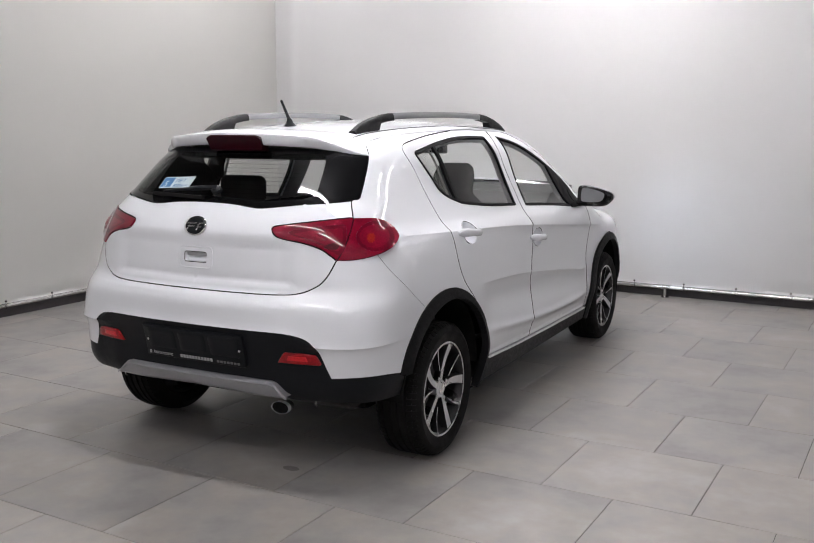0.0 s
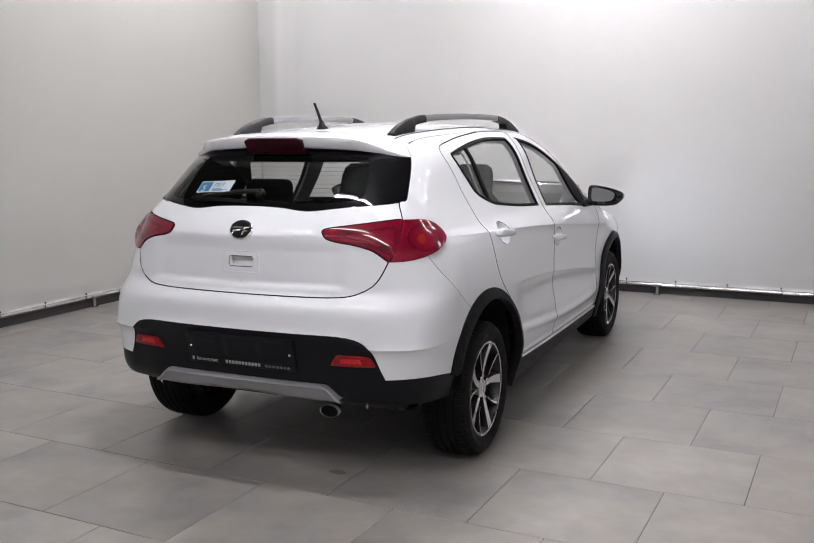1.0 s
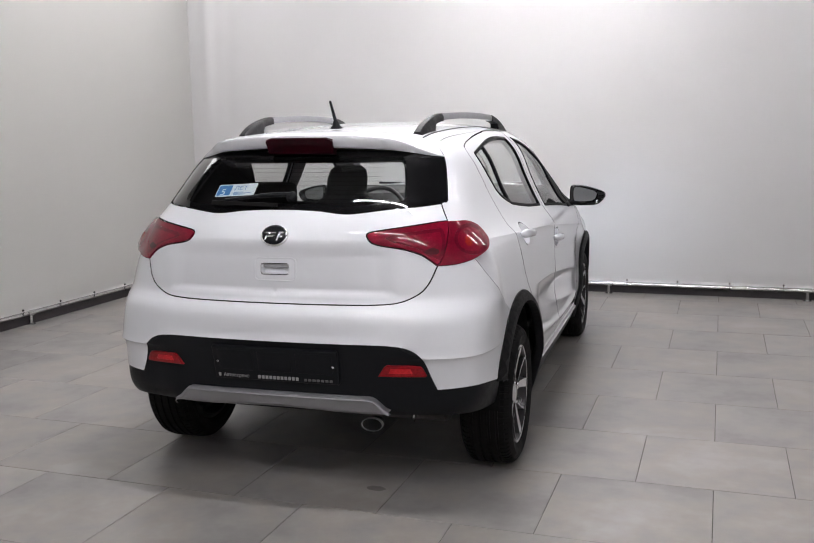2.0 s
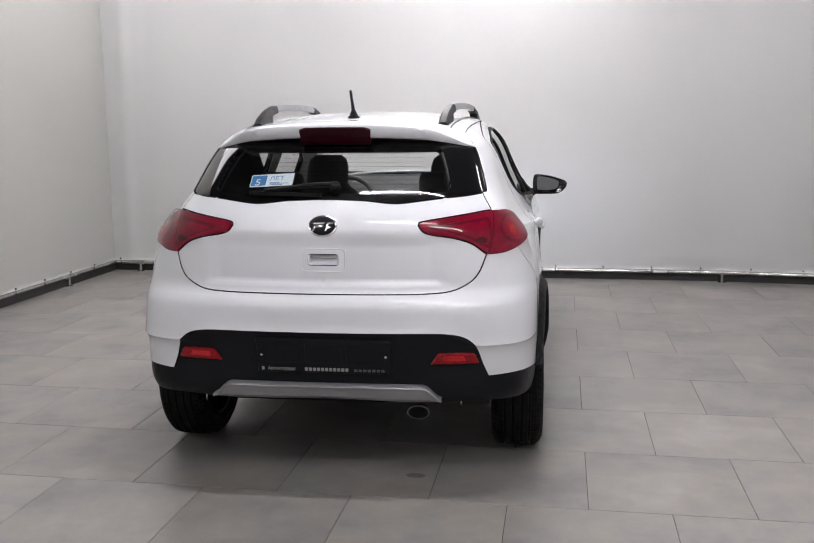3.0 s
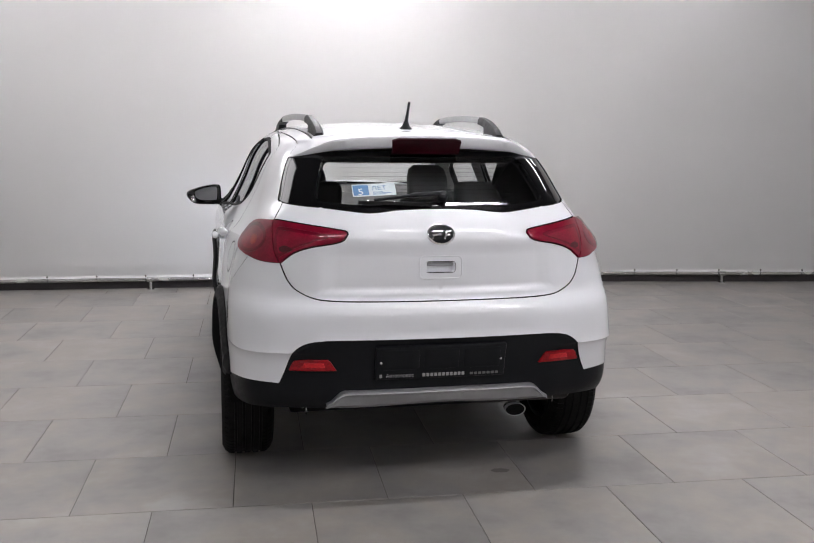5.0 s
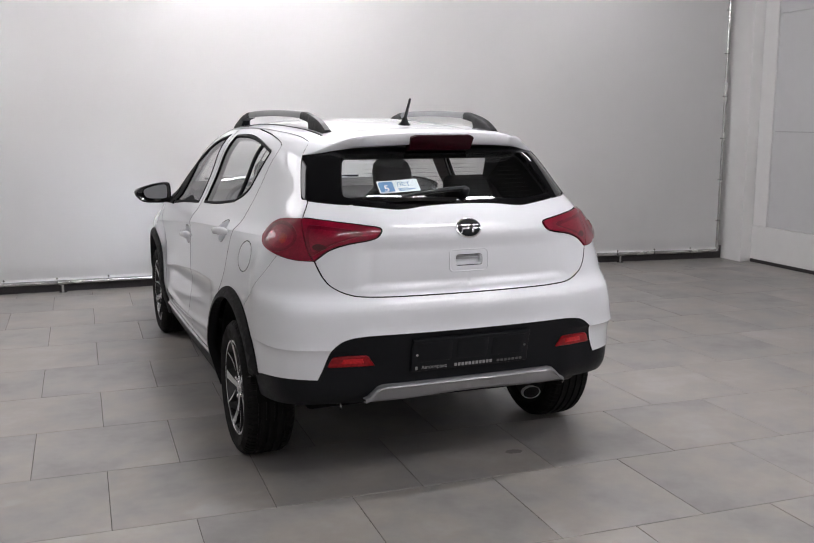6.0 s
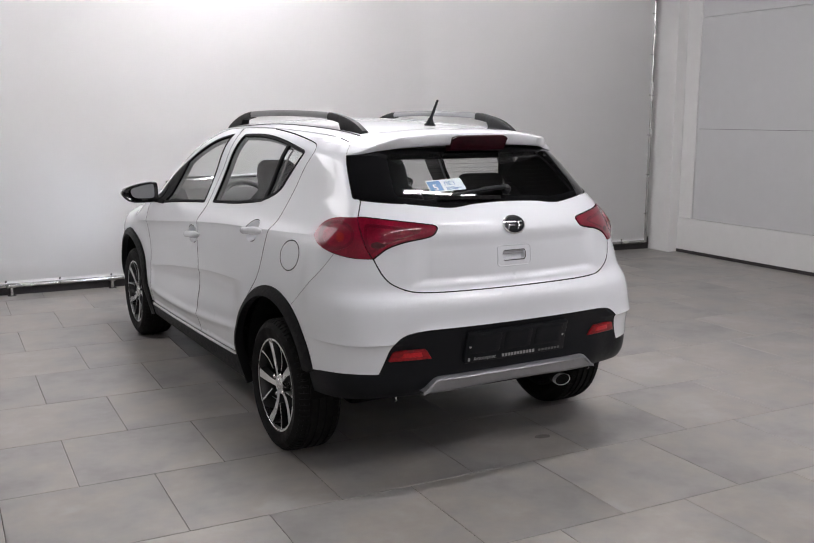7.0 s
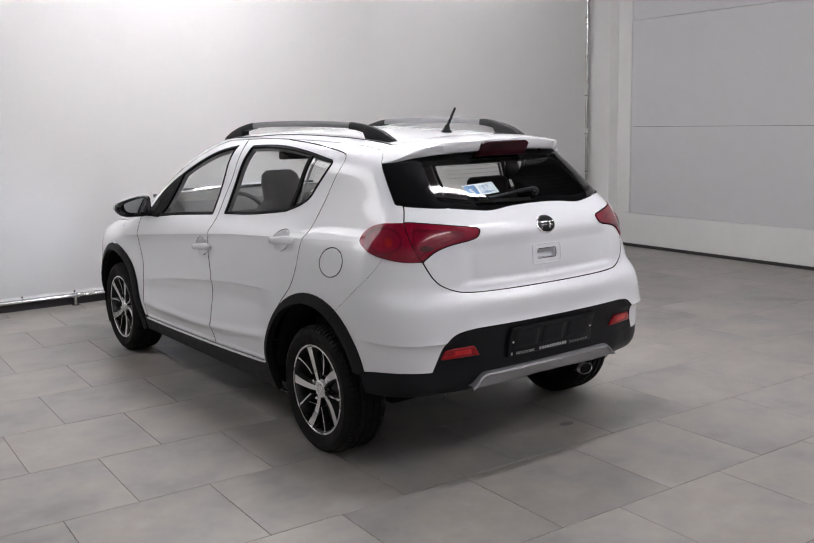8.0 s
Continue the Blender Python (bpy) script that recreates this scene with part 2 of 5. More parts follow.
def slab(name, lo, hi, mat, bevel=0.0, **tags):
    bm = box(bmesh.new(), lo, hi, bevel)
    return tagged(part(name, bm, mat), kind="structure", **tags)


floor = slab("floor", (LEFT_X - 0.6, REAR_Y - 0.3, -0.2), (RIGHT_X + 0.6, 6.2, -0.0025), GROUT, label="grey stone tiles laid in half bond with dark joints", category="floor")
slab("wall_north", (LEFT_X - 0.6, 5.75, 0), (RIGHT_X + 0.6, 5.95, CEIL), WHITE_WALL, label="painted wall behind the stretched white sheet", category="wall")
# The rear wall is unseen; its pale paint bounces light onto the tailgate.
slab("wall_south", (LEFT_X - 0.6, REAR_Y - 0.2, 0), (RIGHT_X + 0.6, REAR_Y, CEIL), BOUNCE_PAINT, label="unseen rear wall, made pale to bounce light onto the tailgate", category="wall")
slab("wall_west", (LEFT_X - 0.6, REAR_Y, 0), (LEFT_X - 0.4, 5.75, CEIL), WHITE_WALL, label="painted wall behind the white sheet", category="wall")
slab("ceiling", (LEFT_X - 0.6, REAR_Y - 0.2, CEIL), (RIGHT_X + 0.6, 5.95, CEIL + 0.15), CEILING_MAT, label="dark ceiling with rows of lamps", category="ceiling")


def right_wall():
    w = slab("wall_east", (RIGHT_X, REAR_Y, 0.0), (RIGHT_X + 0.2, 5.75, 0.385), WHITE_WALL, label="white wall with a plain base and wide panels above", category="wall")
    z = 0.388
    heights = (1.375, 2.55, CEIL)
    for top in heights:
        bm = box(bmesh.new(), (RIGHT_X + 0.02, REAR_Y, z), (RIGHT_X + 0.2, 4.32, top - 0.004), 0.0015)
        part("panel", bm, PANEL_WHITE, w)
        z = top
    bm = box(bmesh.new(), (RIGHT_X + 0.004, 4.324, 0.388), (RIGHT_X + 0.2, 4.52, CEIL), 0.004)
    part("edge_strip", bm, WHITE_WALL, w)
    bm = box(bmesh.new(), (RIGHT_X + 0.05, REAR_Y, 0.30), (RIGHT_X + 0.19, 5.7, CEIL), 0)
    part("backing", bm, DARK_FILL, w)
    p = slab("pillar", (RIGHT_X - 0.13, 4.525, 0.0), (RIGHT_X + 0.2, 5.75, CEIL), WHITE_WALL, 0.006, label="white square pillar in the corner by the sheet", category="pillar")
    bm = box(bmesh.new(), (RIGHT_X - 0.008, REAR_Y, 0.0), (RIGHT_X - 0.0005, 4.52, 0.035))
    tagged(part("baseboard", bm, DARK_FILL), "thin dark skirting strip along the white wall", "baseboard", kind="structure")


right_wall()
# Dark strips fill the gap between the hem of the sheets and the floor.
slab("gap_strip_north", (LEFT_X - 0.02, BACK_Y + 0.02, 0.0), (BEND[0] + 0.01, BACK_Y + 0.045, 0.14), DARK_FILL, label="dark strip in the gap below the white sheet", category="baseboard")
slab("gap_strip_west", (LEFT_X - 0.045, REAR_Y, 0.0), (LEFT_X - 0.02, BACK_Y + 0.02, 0.14), DARK_FILL, label="dark strip in the gap below the white sheet", category="baseboard")


def turned_strip():
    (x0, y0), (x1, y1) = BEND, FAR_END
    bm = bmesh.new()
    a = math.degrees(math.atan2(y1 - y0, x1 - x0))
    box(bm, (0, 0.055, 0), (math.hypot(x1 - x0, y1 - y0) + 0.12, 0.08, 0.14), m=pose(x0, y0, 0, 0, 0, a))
    tagged(part("gap_strip_corner", bm, DARK_FILL), "dark strip in the gap below the white sheet", "baseboard", kind="structure")


turned_strip()


def sheet_frame(name, line, height, legs, clip_step, first, end_pole, label, cloth, crease=False):
    """A white sheet stretched on a pipe frame: hem, pipe, legs and ball clips."""
    root = new(name)
    tagged(root, label, "backdrop sheet", "sheets round the studio")
    pts = [Vector((*p, 0)) for p in line]
    length = [0.0]
    for a, b in zip(pts, pts[1:]):
        length.append(length[-1] + (b - a).length)

    def at(s):
        for i in range(len(pts) - 1):
            if s <= length[i + 1] or i == len(pts) - 2:
                d = (pts[i + 1] - pts[i]).normalized()
                return pts[i] + d * (s - length[i]), d
    root.location = pts[0]
    bm = bmesh.new()
    cols, rows = 240, 40
    grid = []
    for i in range(cols + 1):
        s = length[-1] * i / cols
        p, d = at(s)
        n = Vector((d.y, -d.x, 0))
        col = []
        for j in range(rows + 1):
            v = (j / rows) ** 1.7
            z = 0.112 + (height - 0.112) * v
            fold = 0.012 * noise.noise((s * 0.9, z * 0.35, 3.1)) + 0.022 * math.exp(-(z - 0.112) / 0.10) * noise.noise((s * 2.6, 0, 7.7)) + 0.006 * math.exp(-(z - 0.112) / 0.25) * noise.noise((s * 7.0 + z, z * 2.0, 1.7))
            fold += 0.02 * math.exp(-(z - 0.22) ** 2 / 0.004) * max(0, noise.noise((s * 0.8, 5.5, 1.2)))
            if crease:
                fold += 0.03 * math.exp(-((s - 0.20 - 0.02 * z) / 0.06) ** 2) * (0.4 + 0.6 * z / height) - 0.012 * math.exp(-((s - 0.36 - 0.05 * z) / 0.08) ** 2)
            sag = 0.010 * abs(math.sin(math.pi * (s - first) / clip_step)) if j == 0 else 0
            col.append(bm.verts.new(p + n * fold + Vector((0, 0, z + sag)) - root.location))
        grid.append(col)
    for a, b in zip(grid, grid[1:]):
        for j in range(rows):
            bm.faces.new((a[j], b[j], b[j + 1], a[j + 1]))
    bmesh.ops.solidify(bm, geom=bm.faces[:], thickness=0.002)
    bmesh.ops.recalc_face_normals(bm, faces=bm.faces)
    part("sheet", bm, cloth, root, smooth=True, angle=60)
    pipe = [at(length[-1] * i / 40)[0] + Vector((0, 0, 0.090)) - root.location for i in range(41)]
    part("bottom_pipe", sweep(pipe, circle(0.016, 10)), ZINC, root, "bright galvanised pipe", smooth=True)
    hem = [p + Vector((0, 0, 0.024)) for p in pipe]
    part("hem", sweep(hem, [(-0.004, -0.006), (0.004, -0.006), (0.004, 0.012), (-0.004, 0.012)]), cloth, root)
    foot = lathe([(0, 0.034), (0.006, 0.034), (0.010, 0.014), (0.080, 0.013)], 14, "Z")
    leg = None
    for s in legs:
        p, d = at(s)
        if leg is None:
            leg = part("leg", foot, ZINC, root, smooth=True)
        else:
            leg = new("leg", leg.data)
            leg.parent = root
        leg.location = p - root.location
        q, w = p - root.location + Vector((0, 0, 0.090)), d * 0.034
        part("coupler", sweep([q - w, q - w * 0.94, q + w * 0.94, q + w], [circle(0.017, 12), circle(0.023, 12), circle(0.023, 12), circle(0.017, 12)]), ZINC, root, smooth=True)
    ball = bmesh.new()
    bmesh.ops.create_uvsphere(ball, u_segments=10, v_segments=6, radius=0.0085)
    clip = None
    s = first
    while s < length[-1] - 0.03:
        p, d = at(s)
        n = Vector((d.y, -d.x, 0))
        if clip is None:
            sweep([(0, 0, 0), (0, 0, -0.03), (0.004, 0, -0.055)], circle(0.003, 6), ball)
            clip = part("clip", ball, BLACK_PLASTIC, root, "black ball clip", smooth=True)
        else:
            clip = new("clip", clip.data)
            clip.parent = root
        clip.location = p + n * 0.018 + Vector((0, 0, 0.128)) - root.location
        s += clip_step
    if end_pole:
        p, d = at(length[-1])
        q = p - root.location
        part("side_pole", sweep([q + Vector((0.012, 0, 0.085)), q + Vector((0.012, 0, height))], circle(0.018, 12), up=(0, 1, 0)), ZINC, root, smooth=True)
        z = 0.42
        while z < height:
            bm = bmesh.new()
            sweep([q + Vector((-0.035, -0.015, z)), q + Vector((0.0, -0.024, z)), q + Vector((0.03, -0.012, z))], circle(0.004, 6), bm)
            part("clip", bm, BLACK_PLASTIC, root, "black ball clip", smooth=True)
            z += 0.44
    return root


sheet_frame("backdrop_sheet", [(LEFT_X - 0.03, BACK_Y - 0.04), BEND, FAR_END], CEIL - 0.03, (0.30, 1.85, 2.67, 4.21, 5.84, 7.4), 0.427, 0.10, True,
            "white sheet stretched on a pipe frame along the back wall", SHEET, True)
sheet_frame("backdrop_sheet", [(LEFT_X, -3.2), (LEFT_X, BACK_Y - 0.045)], CEIL - 0.03, (1.0, 2.6, 4.2, 5.8, 7.4), 0.427, 0.15, False,
            "slightly warmer white sheet stretched on a pipe frame along the side wall", WARM_SHEET)


def ceiling_lamps(places, tube, length, r, label, panel=False):
    made = None
    for x, y in places:
        if made is None:
            made = new("ceiling_lamp")
            tagged(made, label, "ceiling lamp", "ceiling lamps")
            bm = box(bmesh.new(), (-length / 2 - 0.02, -0.026 - r, 0.01), (length / 2 + 0.02, 0.026 + r, 0.0995), 0.004)
            part("tray", bm, PANEL_WHITE, made)
            if panel:
                bm = box(bmesh.new(), (-length / 2, -r, -0.03), (length / 2, r, 0.006), 0.012)
                part("diffuser", bm, tube, made, "softly glowing face of the added fill panel")
            else:
                bm = lathe([(-length / 2, 0.0), (-length / 2, r), (length / 2, r), (length / 2, 0.0)], 16, "X")
                bmesh.ops.translate(bm, vec=(0, 0, -0.021 - r), verts=bm.verts)
                part("tube", bm, tube, made, "glowing white tube")
            made.location = (x, y, CEIL - 0.10)
        else:
            copy_thing(made, pose(x, y, CEIL - 0.10))


ceiling_lamps([(-0.9, 3.8), (-0.9, 2.65), (-0.9, 1.5)], TUBE, 1.6, 0.028, "long bright tube lamp in a thin white tray")
ceiling_lamps([(-0.45, 0.1)], TUBE, 1.6, 0.040, "long bright tube lamp in a thin white tray")
ceiling_lamps([(0.0, -2.0)], DIM_TUBE, 2.0, 0.042, "wide bright lamp with a frosted cover")
# Added out of view as fill for the floor on the right.
ceiling_lamps([(2.1, -2.6)], TUBE, 2.3, 0.021, "unseen tube lamp added to brighten the floor on the right")
ceiling_lamps([(-2.5, -2.8)], TUBE, 2.3, 0.011, "long thin tube lamp in a white tray")
ceiling_lamps([(x, y) for y in (-3.7, -4.8, -5.9, -7.0) for x in (-3.5, -1.0, 1.5)], FAR_TUBE, 2.3, 0.0040, "thin tube lamp in a white tray far down the hall")
# Unseen glowing panels, added only to brighten the left wall.
ceiling_lamps([(-3.8, y) for y in (4.25, 3.3, 2.3)], FILL_PANEL, 1.3, 0.44, "broad unseen fill panel added to brighten the left wall", True)
# Two more fill lamps, added out of view to lift the right-hand walls.
ceiling_lamps([(2.2, 4.0), (2.2, 2.9)], DIM_TUBE, 1.0, 0.022, "short unseen fill lamp added to brighten the right-hand walls")







# ---- the car's outer skin as one closed form ----
def spline(xs, ys):
    """Natural cubic spline through a few stations; straight on beyond both ends."""
    xs, ys = np.array(xs, float), np.array(ys, float)
    n, h = len(xs), np.diff(xs)
    a, b = np.eye(n), np.zeros(n)
    for i in range(1, n - 1):
        a[i, i - 1:i + 2] = h[i - 1], 2 * (h[i - 1] + h[i]), h[i]
        b[i] = 6 * ((ys[i + 1] - ys[i]) / h[i] - (ys[i] - ys[i - 1]) / h[i - 1])
    m = np.linalg.solve(a, b)

    def f(x):
        x = np.asarray(x, float)
        c = np.clip(x, xs[0], xs[-1])
        i = np.clip(np.searchsorted(xs, c) - 1, 0, n - 2)
        p, q, w = c - xs[i], xs[i + 1] - c, h[i]
        y = (m[i] * q**3 + m[i + 1] * p**3) / (6 * w) + (ys[i] / w - m[i] * w / 6) * q + (ys[i + 1] / w - m[i + 1] * w / 6) * p
        lo = (ys[1] - ys[0]) / h[0] - h[0] * m[1] / 6
        hi = (ys[-1] - ys[-2]) / h[-1] + h[-1] * m[-2] / 6
        return y + np.minimum(x - xs[0], 0) * lo + np.maximum(x - xs[-1], 0) * hi
    return f


def smooth_max(a, b, k):
    h = np.maximum(k - np.abs(a - b), 0) / k
    return np.maximum(a, b) + h**3 * k / 6


def step(x, a, b):
    t = np.clip((x - a) / (b - a), 0, 1)
    return t * t * (3 - 2 * t)


side_low = spline((0.18, 0.34, 0.42, 0.50, 0.60, 0.72, 0.82, 0.89, 0.94, 0.98, 1.03), (0.80, 0.846, 0.864, 0.866, 0.866, 0.868, 0.866, 0.857, 0.842, 0.821, 0.785))
side_high = spline((0.95, 1.03, 1.12, 1.22, 1.32, 1.40, 1.46), (0.838, 0.785, 0.736, 0.690, 0.650, 0.603, 0.555))
plan_low = spline((-0.8, -0.4, 0.0, 0.6, 1.2, 2.0, 2.6, 3.1, 3.4), (-0.10, -0.052, -0.018, -0.002, 0.0, 0.0, -0.012, -0.06, -0.12))
plan_high = spline((-0.6, -0.2, 0.1, 0.5, 1.0, 1.6, 2.2, 3.0), (-0.085, -0.048, -0.024, -0.006, 0.0, -0.005, -0.02, -0.05))
rear_mid = spline((0.26, 0.33, 0.38, 0.45, 0.55, 0.60, 0.64, 0.68, 0.72, 0.745, 0.762, 0.785, 0.805, 0.85, 0.92, 1.0, 1.05, 1.10, 1.135, 1.17, 1.26, 1.36, 1.42),
                  (-0.56, -0.64, -0.69, -0.712, -0.724, -0.735, -0.744, -0.750, -0.753, -0.752, -0.748, -0.735, -0.722, -0.717, -0.715, -0.706, -0.692, -0.664, -0.634, -0.599, -0.495, -0.372, -0.293))
rear_bow = spline((0.3, 0.48, 0.70, 0.95, 1.10, 1.2, 1.4), (0.18, 0.18, 0.30, 0.53, 0.60, 0.66, 0.74))
roof_mid = spline((-0.6, -0.3, 0.0, 0.4, 0.85, 1.2, 1.45, 1.7, 2.0, 2.25, 2.45, 2.9, 3.3), (1.40, 1.432, 1.462, 1.487, 1.497, 1.487, 1.474, 1.405, 1.255, 1.10, 1.0, 0.94, 0.86))
nose = spline((0.2, 0.45, 0.7, 0.9), (3.30, 3.36, 3.34, 3.22))
roof_edge = spline((-0.45, 0.0, 0.5, 1.3, 1.6, 2.0, 2.3, 2.8, 3.3), (0.50, 0.515, 0.53, 0.535, 0.56, 0.63, 0.68, 0.70, 0.66))
shoulder = spline((-0.4, 0.05, 0.75, 1.45, 2.0, 2.4), (1.018, 0.997, 0.961, 0.903, 0.852, 0.815))
waist = spline((0.3, 0.85, 1.33, 1.6, 2.05), (0.725, 0.700, 0.652, 0.622, 0.556))
hem_line = spline((0.4, 0.9, 1.35, 1.9), (0.485, 0.440, 0.413, 0.402))
door_foot = spline((0.36, 0.8, 1.2, 1.7, 2.22), (0.350, 0.332, 0.320, 0.309, 0.302))
Y0, Y1, ARC = 0.15, 2.85, 0.72


def bumper_lip(x):
    """The height of the rolled lip of the bumper, lower at the corners."""
    return 0.657 - 0.053 * step(x, 0.44, 0.60)


def outside(x, y, z):
    """Negative inside the skin, positive outside, for arrays of places with x >= 0."""
    low, high = side_low(z) + plan_low(y), side_high(z) + plan_high(y)
    half = low + (high - low) * step(z, 0.97, 1.05)
    below = shoulder(y) - z
    half = half - 0.025 * (1 - np.exp(-np.maximum(below, 0) / 0.038)) * (1 - step(below, 0.10, 0.44)) * step(y, -0.42, -0.25) * (1 - step(y, 2.1, 2.5))
    below = waist(y) - z
    half = half - 0.016 * (1 - np.exp(-np.maximum(below, 0) / 0.030)) * (1 - step(below, 0.07, 0.24)) * step(y, 0.30, 0.50) * (1 - step(y, 2.0, 2.2))
    half = half + 0.007 * np.exp(-((z - door_foot(y) - 0.014) / 0.008) ** 2) * step(y, 0.40, 0.46) * (1 - step(y, 2.02, 2.1))
    half = half + 0.011 * np.exp(-((z - hem_line(y)) / 0.020) ** 2) * step(y, 0.35, 0.5) * (1 - step(y, 1.9, 2.15))
    lip = bumper_lip(x)
    tail = 1 - step(y, -0.56, -0.30)
    under = 0.010 * (1 - np.exp(-np.maximum(0.604 - z, 0) / 0.012)) * tail
    half = half - under + 0.003 * np.exp(-np.maximum(z - 0.604, 0) / 0.14) * (1 - step(y, -0.42, -0.28))
    dip = 0.014 * step(z, 0.825, 0.845) * (1 - step(z, 0.97, 1.04)) * (1 - step(x, 0.40, 0.49))
    back = rear_mid(z) + rear_bow(z) * x**3 * (1 + (x / 0.53 - 1) * step(z, 1.10, 1.18)) + dip + under * step(x, 0.46, 0.60)
    back = back - 0.013 * np.exp(-np.maximum(z - lip, 0) / 0.030) * np.exp(-np.maximum(lip - z, 0) / 0.035)
    top = roof_mid(y) - 0.10 * x**2 - 0.10 * x**4
    front = nose(z) - 0.45 * x**3
    a = smooth_max(x - half, back - y, 0.22)
    a = smooth_max(a, 0.8 * (z - top), 0.14)
    return smooth_max(a, y - front, 0.3)


def shoot(start, way, far=1.3):
    """The distances at which rays from inside meet the skin."""
    lo, hi = np.zeros(len(start)), np.full(len(start), far)
    for _ in range(26):
        mid = (lo + hi) / 2
        p = start + way * mid[:, None]
        out = outside(np.abs(p[:, 0]), p[:, 1], p[:, 2]) > 0
        hi, lo = np.where(out, mid, hi), np.where(out, lo, mid)
    return (lo + hi) / 2


END = ARC * math.pi / 2
def wrap(a, z):
    """Skin places for a = the way round from the middle of the tail along the side to the nose, and the height."""
    a, z = np.asarray(a, float), np.asarray(z, float)
    phi = np.clip(a / ARC, 0, math.pi / 2) + np.clip((a - END - (Y1 - Y0)) / ARC, 0, math.pi / 2)
    y = np.clip(Y0 + a - END, Y0, Y1)
    start = np.stack([0 * a, y, z], -1)
    way = np.stack([np.sin(phi), -np.cos(phi), 0 * a], -1)
    return start + way * shoot(start, way)[:, None]


def unwrap(p):
    """The a and z of a place on the skin."""
    x, y, z = abs(p[0]), p[1], p[2]
    a = END + y - Y0 if y >= Y0 else ARC * math.atan2(x, Y0 - y)
    return a, z


def over(x, y):
    """Skin places from above, for the roof."""
    x, y = np.asarray(x, float), np.asarray(y, float)
    start = np.stack([x, y, 0 * x + 0.55], -1)
    way = np.stack([0 * x, 0 * x, 0 * x + 1], -1)
    return start + way * shoot(start, way)[:, None]


def facing(p):
    """Outward unit normals at skin places."""
    e, q = 1e-4, np.array(p, float)
    s = np.where(q[:, 0] < 0, -1.0, 1.0)
    q[:, 0] = np.abs(q[:, 0])
    g = np.stack([outside(np.abs(q[:, 0] + e * (k == 0)), q[:, 1] + e * (k == 1), q[:, 2] + e * (k == 2)) - outside(np.abs(q[:, 0] - e * (k == 0)), q[:, 1] - e * (k == 1), q[:, 2] - e * (k == 2)) for k in range(3)], -1)
    g[:, 0] *= s
    return g / np.linalg.norm(g, axis=1, keepdims=True)


# ---- the car ----
CAR_AT = pose(-1.044, 0.734, 0, 0, 0, 2.4)
car = new("car")
car.matrix_world = CAR_AT
tagged(car, "white compact crossover hatchback with black cladding parked on tiles", "car")


def side(y, z):
    """The (a, z) of a skin place seen from the side."""
    y, z = np.asarray(y, float), np.asarray(z, float)
    start = np.stack([0 * y, y, z], -1)
    way = np.stack([0 * y + 1, 0 * y, 0 * y], -1)
    p = start + way * shoot(start, way)[:, None]
    return [unwrap(q) for q in p]


def side_line(pts, per=5, closed=False):
    q = np.array(through_points(pts, per, closed))
    return side(q[:, 0], q[:, 1])


def line(pts, per=5):
    return [tuple(q) for q in through_points(pts, per)]


def ring_of(cy, cz, r, lo=-40, hi=220, n=60):
    t = np.radians(np.linspace(lo, hi, n))
    return side(cy + r * np.cos(t), np.maximum(cz + r * np.sin(t), 0.205))


edge_y = np.linspace(-0.36, 3.25, 120)
top_line = [unwrap(p) for p in over(roof_edge(edge_y), edge_y)]
top_a, top_z = np.array([t[0] for t in top_line]), np.array([t[1] for t in top_line])
A_MAX = float(top_a[-1])
keep = top_a > 0.72


def top_at(a):
    return np.where(a < 0.72, 1.372, np.interp(a, top_a[keep], top_z[keep]))


# outlines, as the way round and the height
GATE = line([(0, 0.796), (0.178, 0.797), (0.325, 0.799), (0.392, 0.808), (0.443, 0.836), (0.470, 0.869), (0.487, 0.903), (0.502, 0.938)])
GATE += line([(0.502, 0.938), (0.522, 0.978), (0.546, 1.040), (0.566, 1.098)])[1:] + line([(0.566, 1.098), (0.574, 1.160), (0.600, 1.166), (0.613, 1.178)])[1:]
GATE += line([(0.613, 1.178), (0.657, 1.255), (0.708, 1.338), (0.718, 1.372)])[1:] + [(0.0, 1.372)]
WINDOW = line([(0, 1.151), (0.05, 1.151), (0.142, 1.147), (0.19, 1.141), (0.225, 1.137), (0.262, 1.137), (0.337, 1.146), (0.40, 1.153), (0.47, 1.157), (0.57, 1.164), (0.596, 1.168), (0.613, 1.178)], 4)
WINDOW += line([(0.613, 1.178), (0.657, 1.255), (0.708, 1.338), (0.718, 1.372)])[1:] + [(0.0, 1.372)]
# Clear area kept narrow; the black border stands for the dark pillars behind.
CLEAR = line([(0, 1.176), (0.14, 1.172), (0.225, 1.164), (0.262, 1.164), (0.34, 1.170), (0.40, 1.176), (0.435, 1.184), (0.450, 1.198)], 4) + line([(0.450, 1.198), (0.475, 1.262), (0.505, 1.335)])[1:] + [(0.500, 1.346), (0.0, 1.346)]
LAMP_OUT = line([(0.303, 1.055), (0.310, 1.066), (0.349, 1.074), (0.43, 1.086), (0.515, 1.096), (0.566, 1.098), (0.632, 1.091), (0.678, 1.072), (0.708, 1.045), (0.722, 1.012), (0.702, 0.988), (0.665, 0.968), (0.612, 0.950), (0.556, 0.939), (0.502, 0.938)])
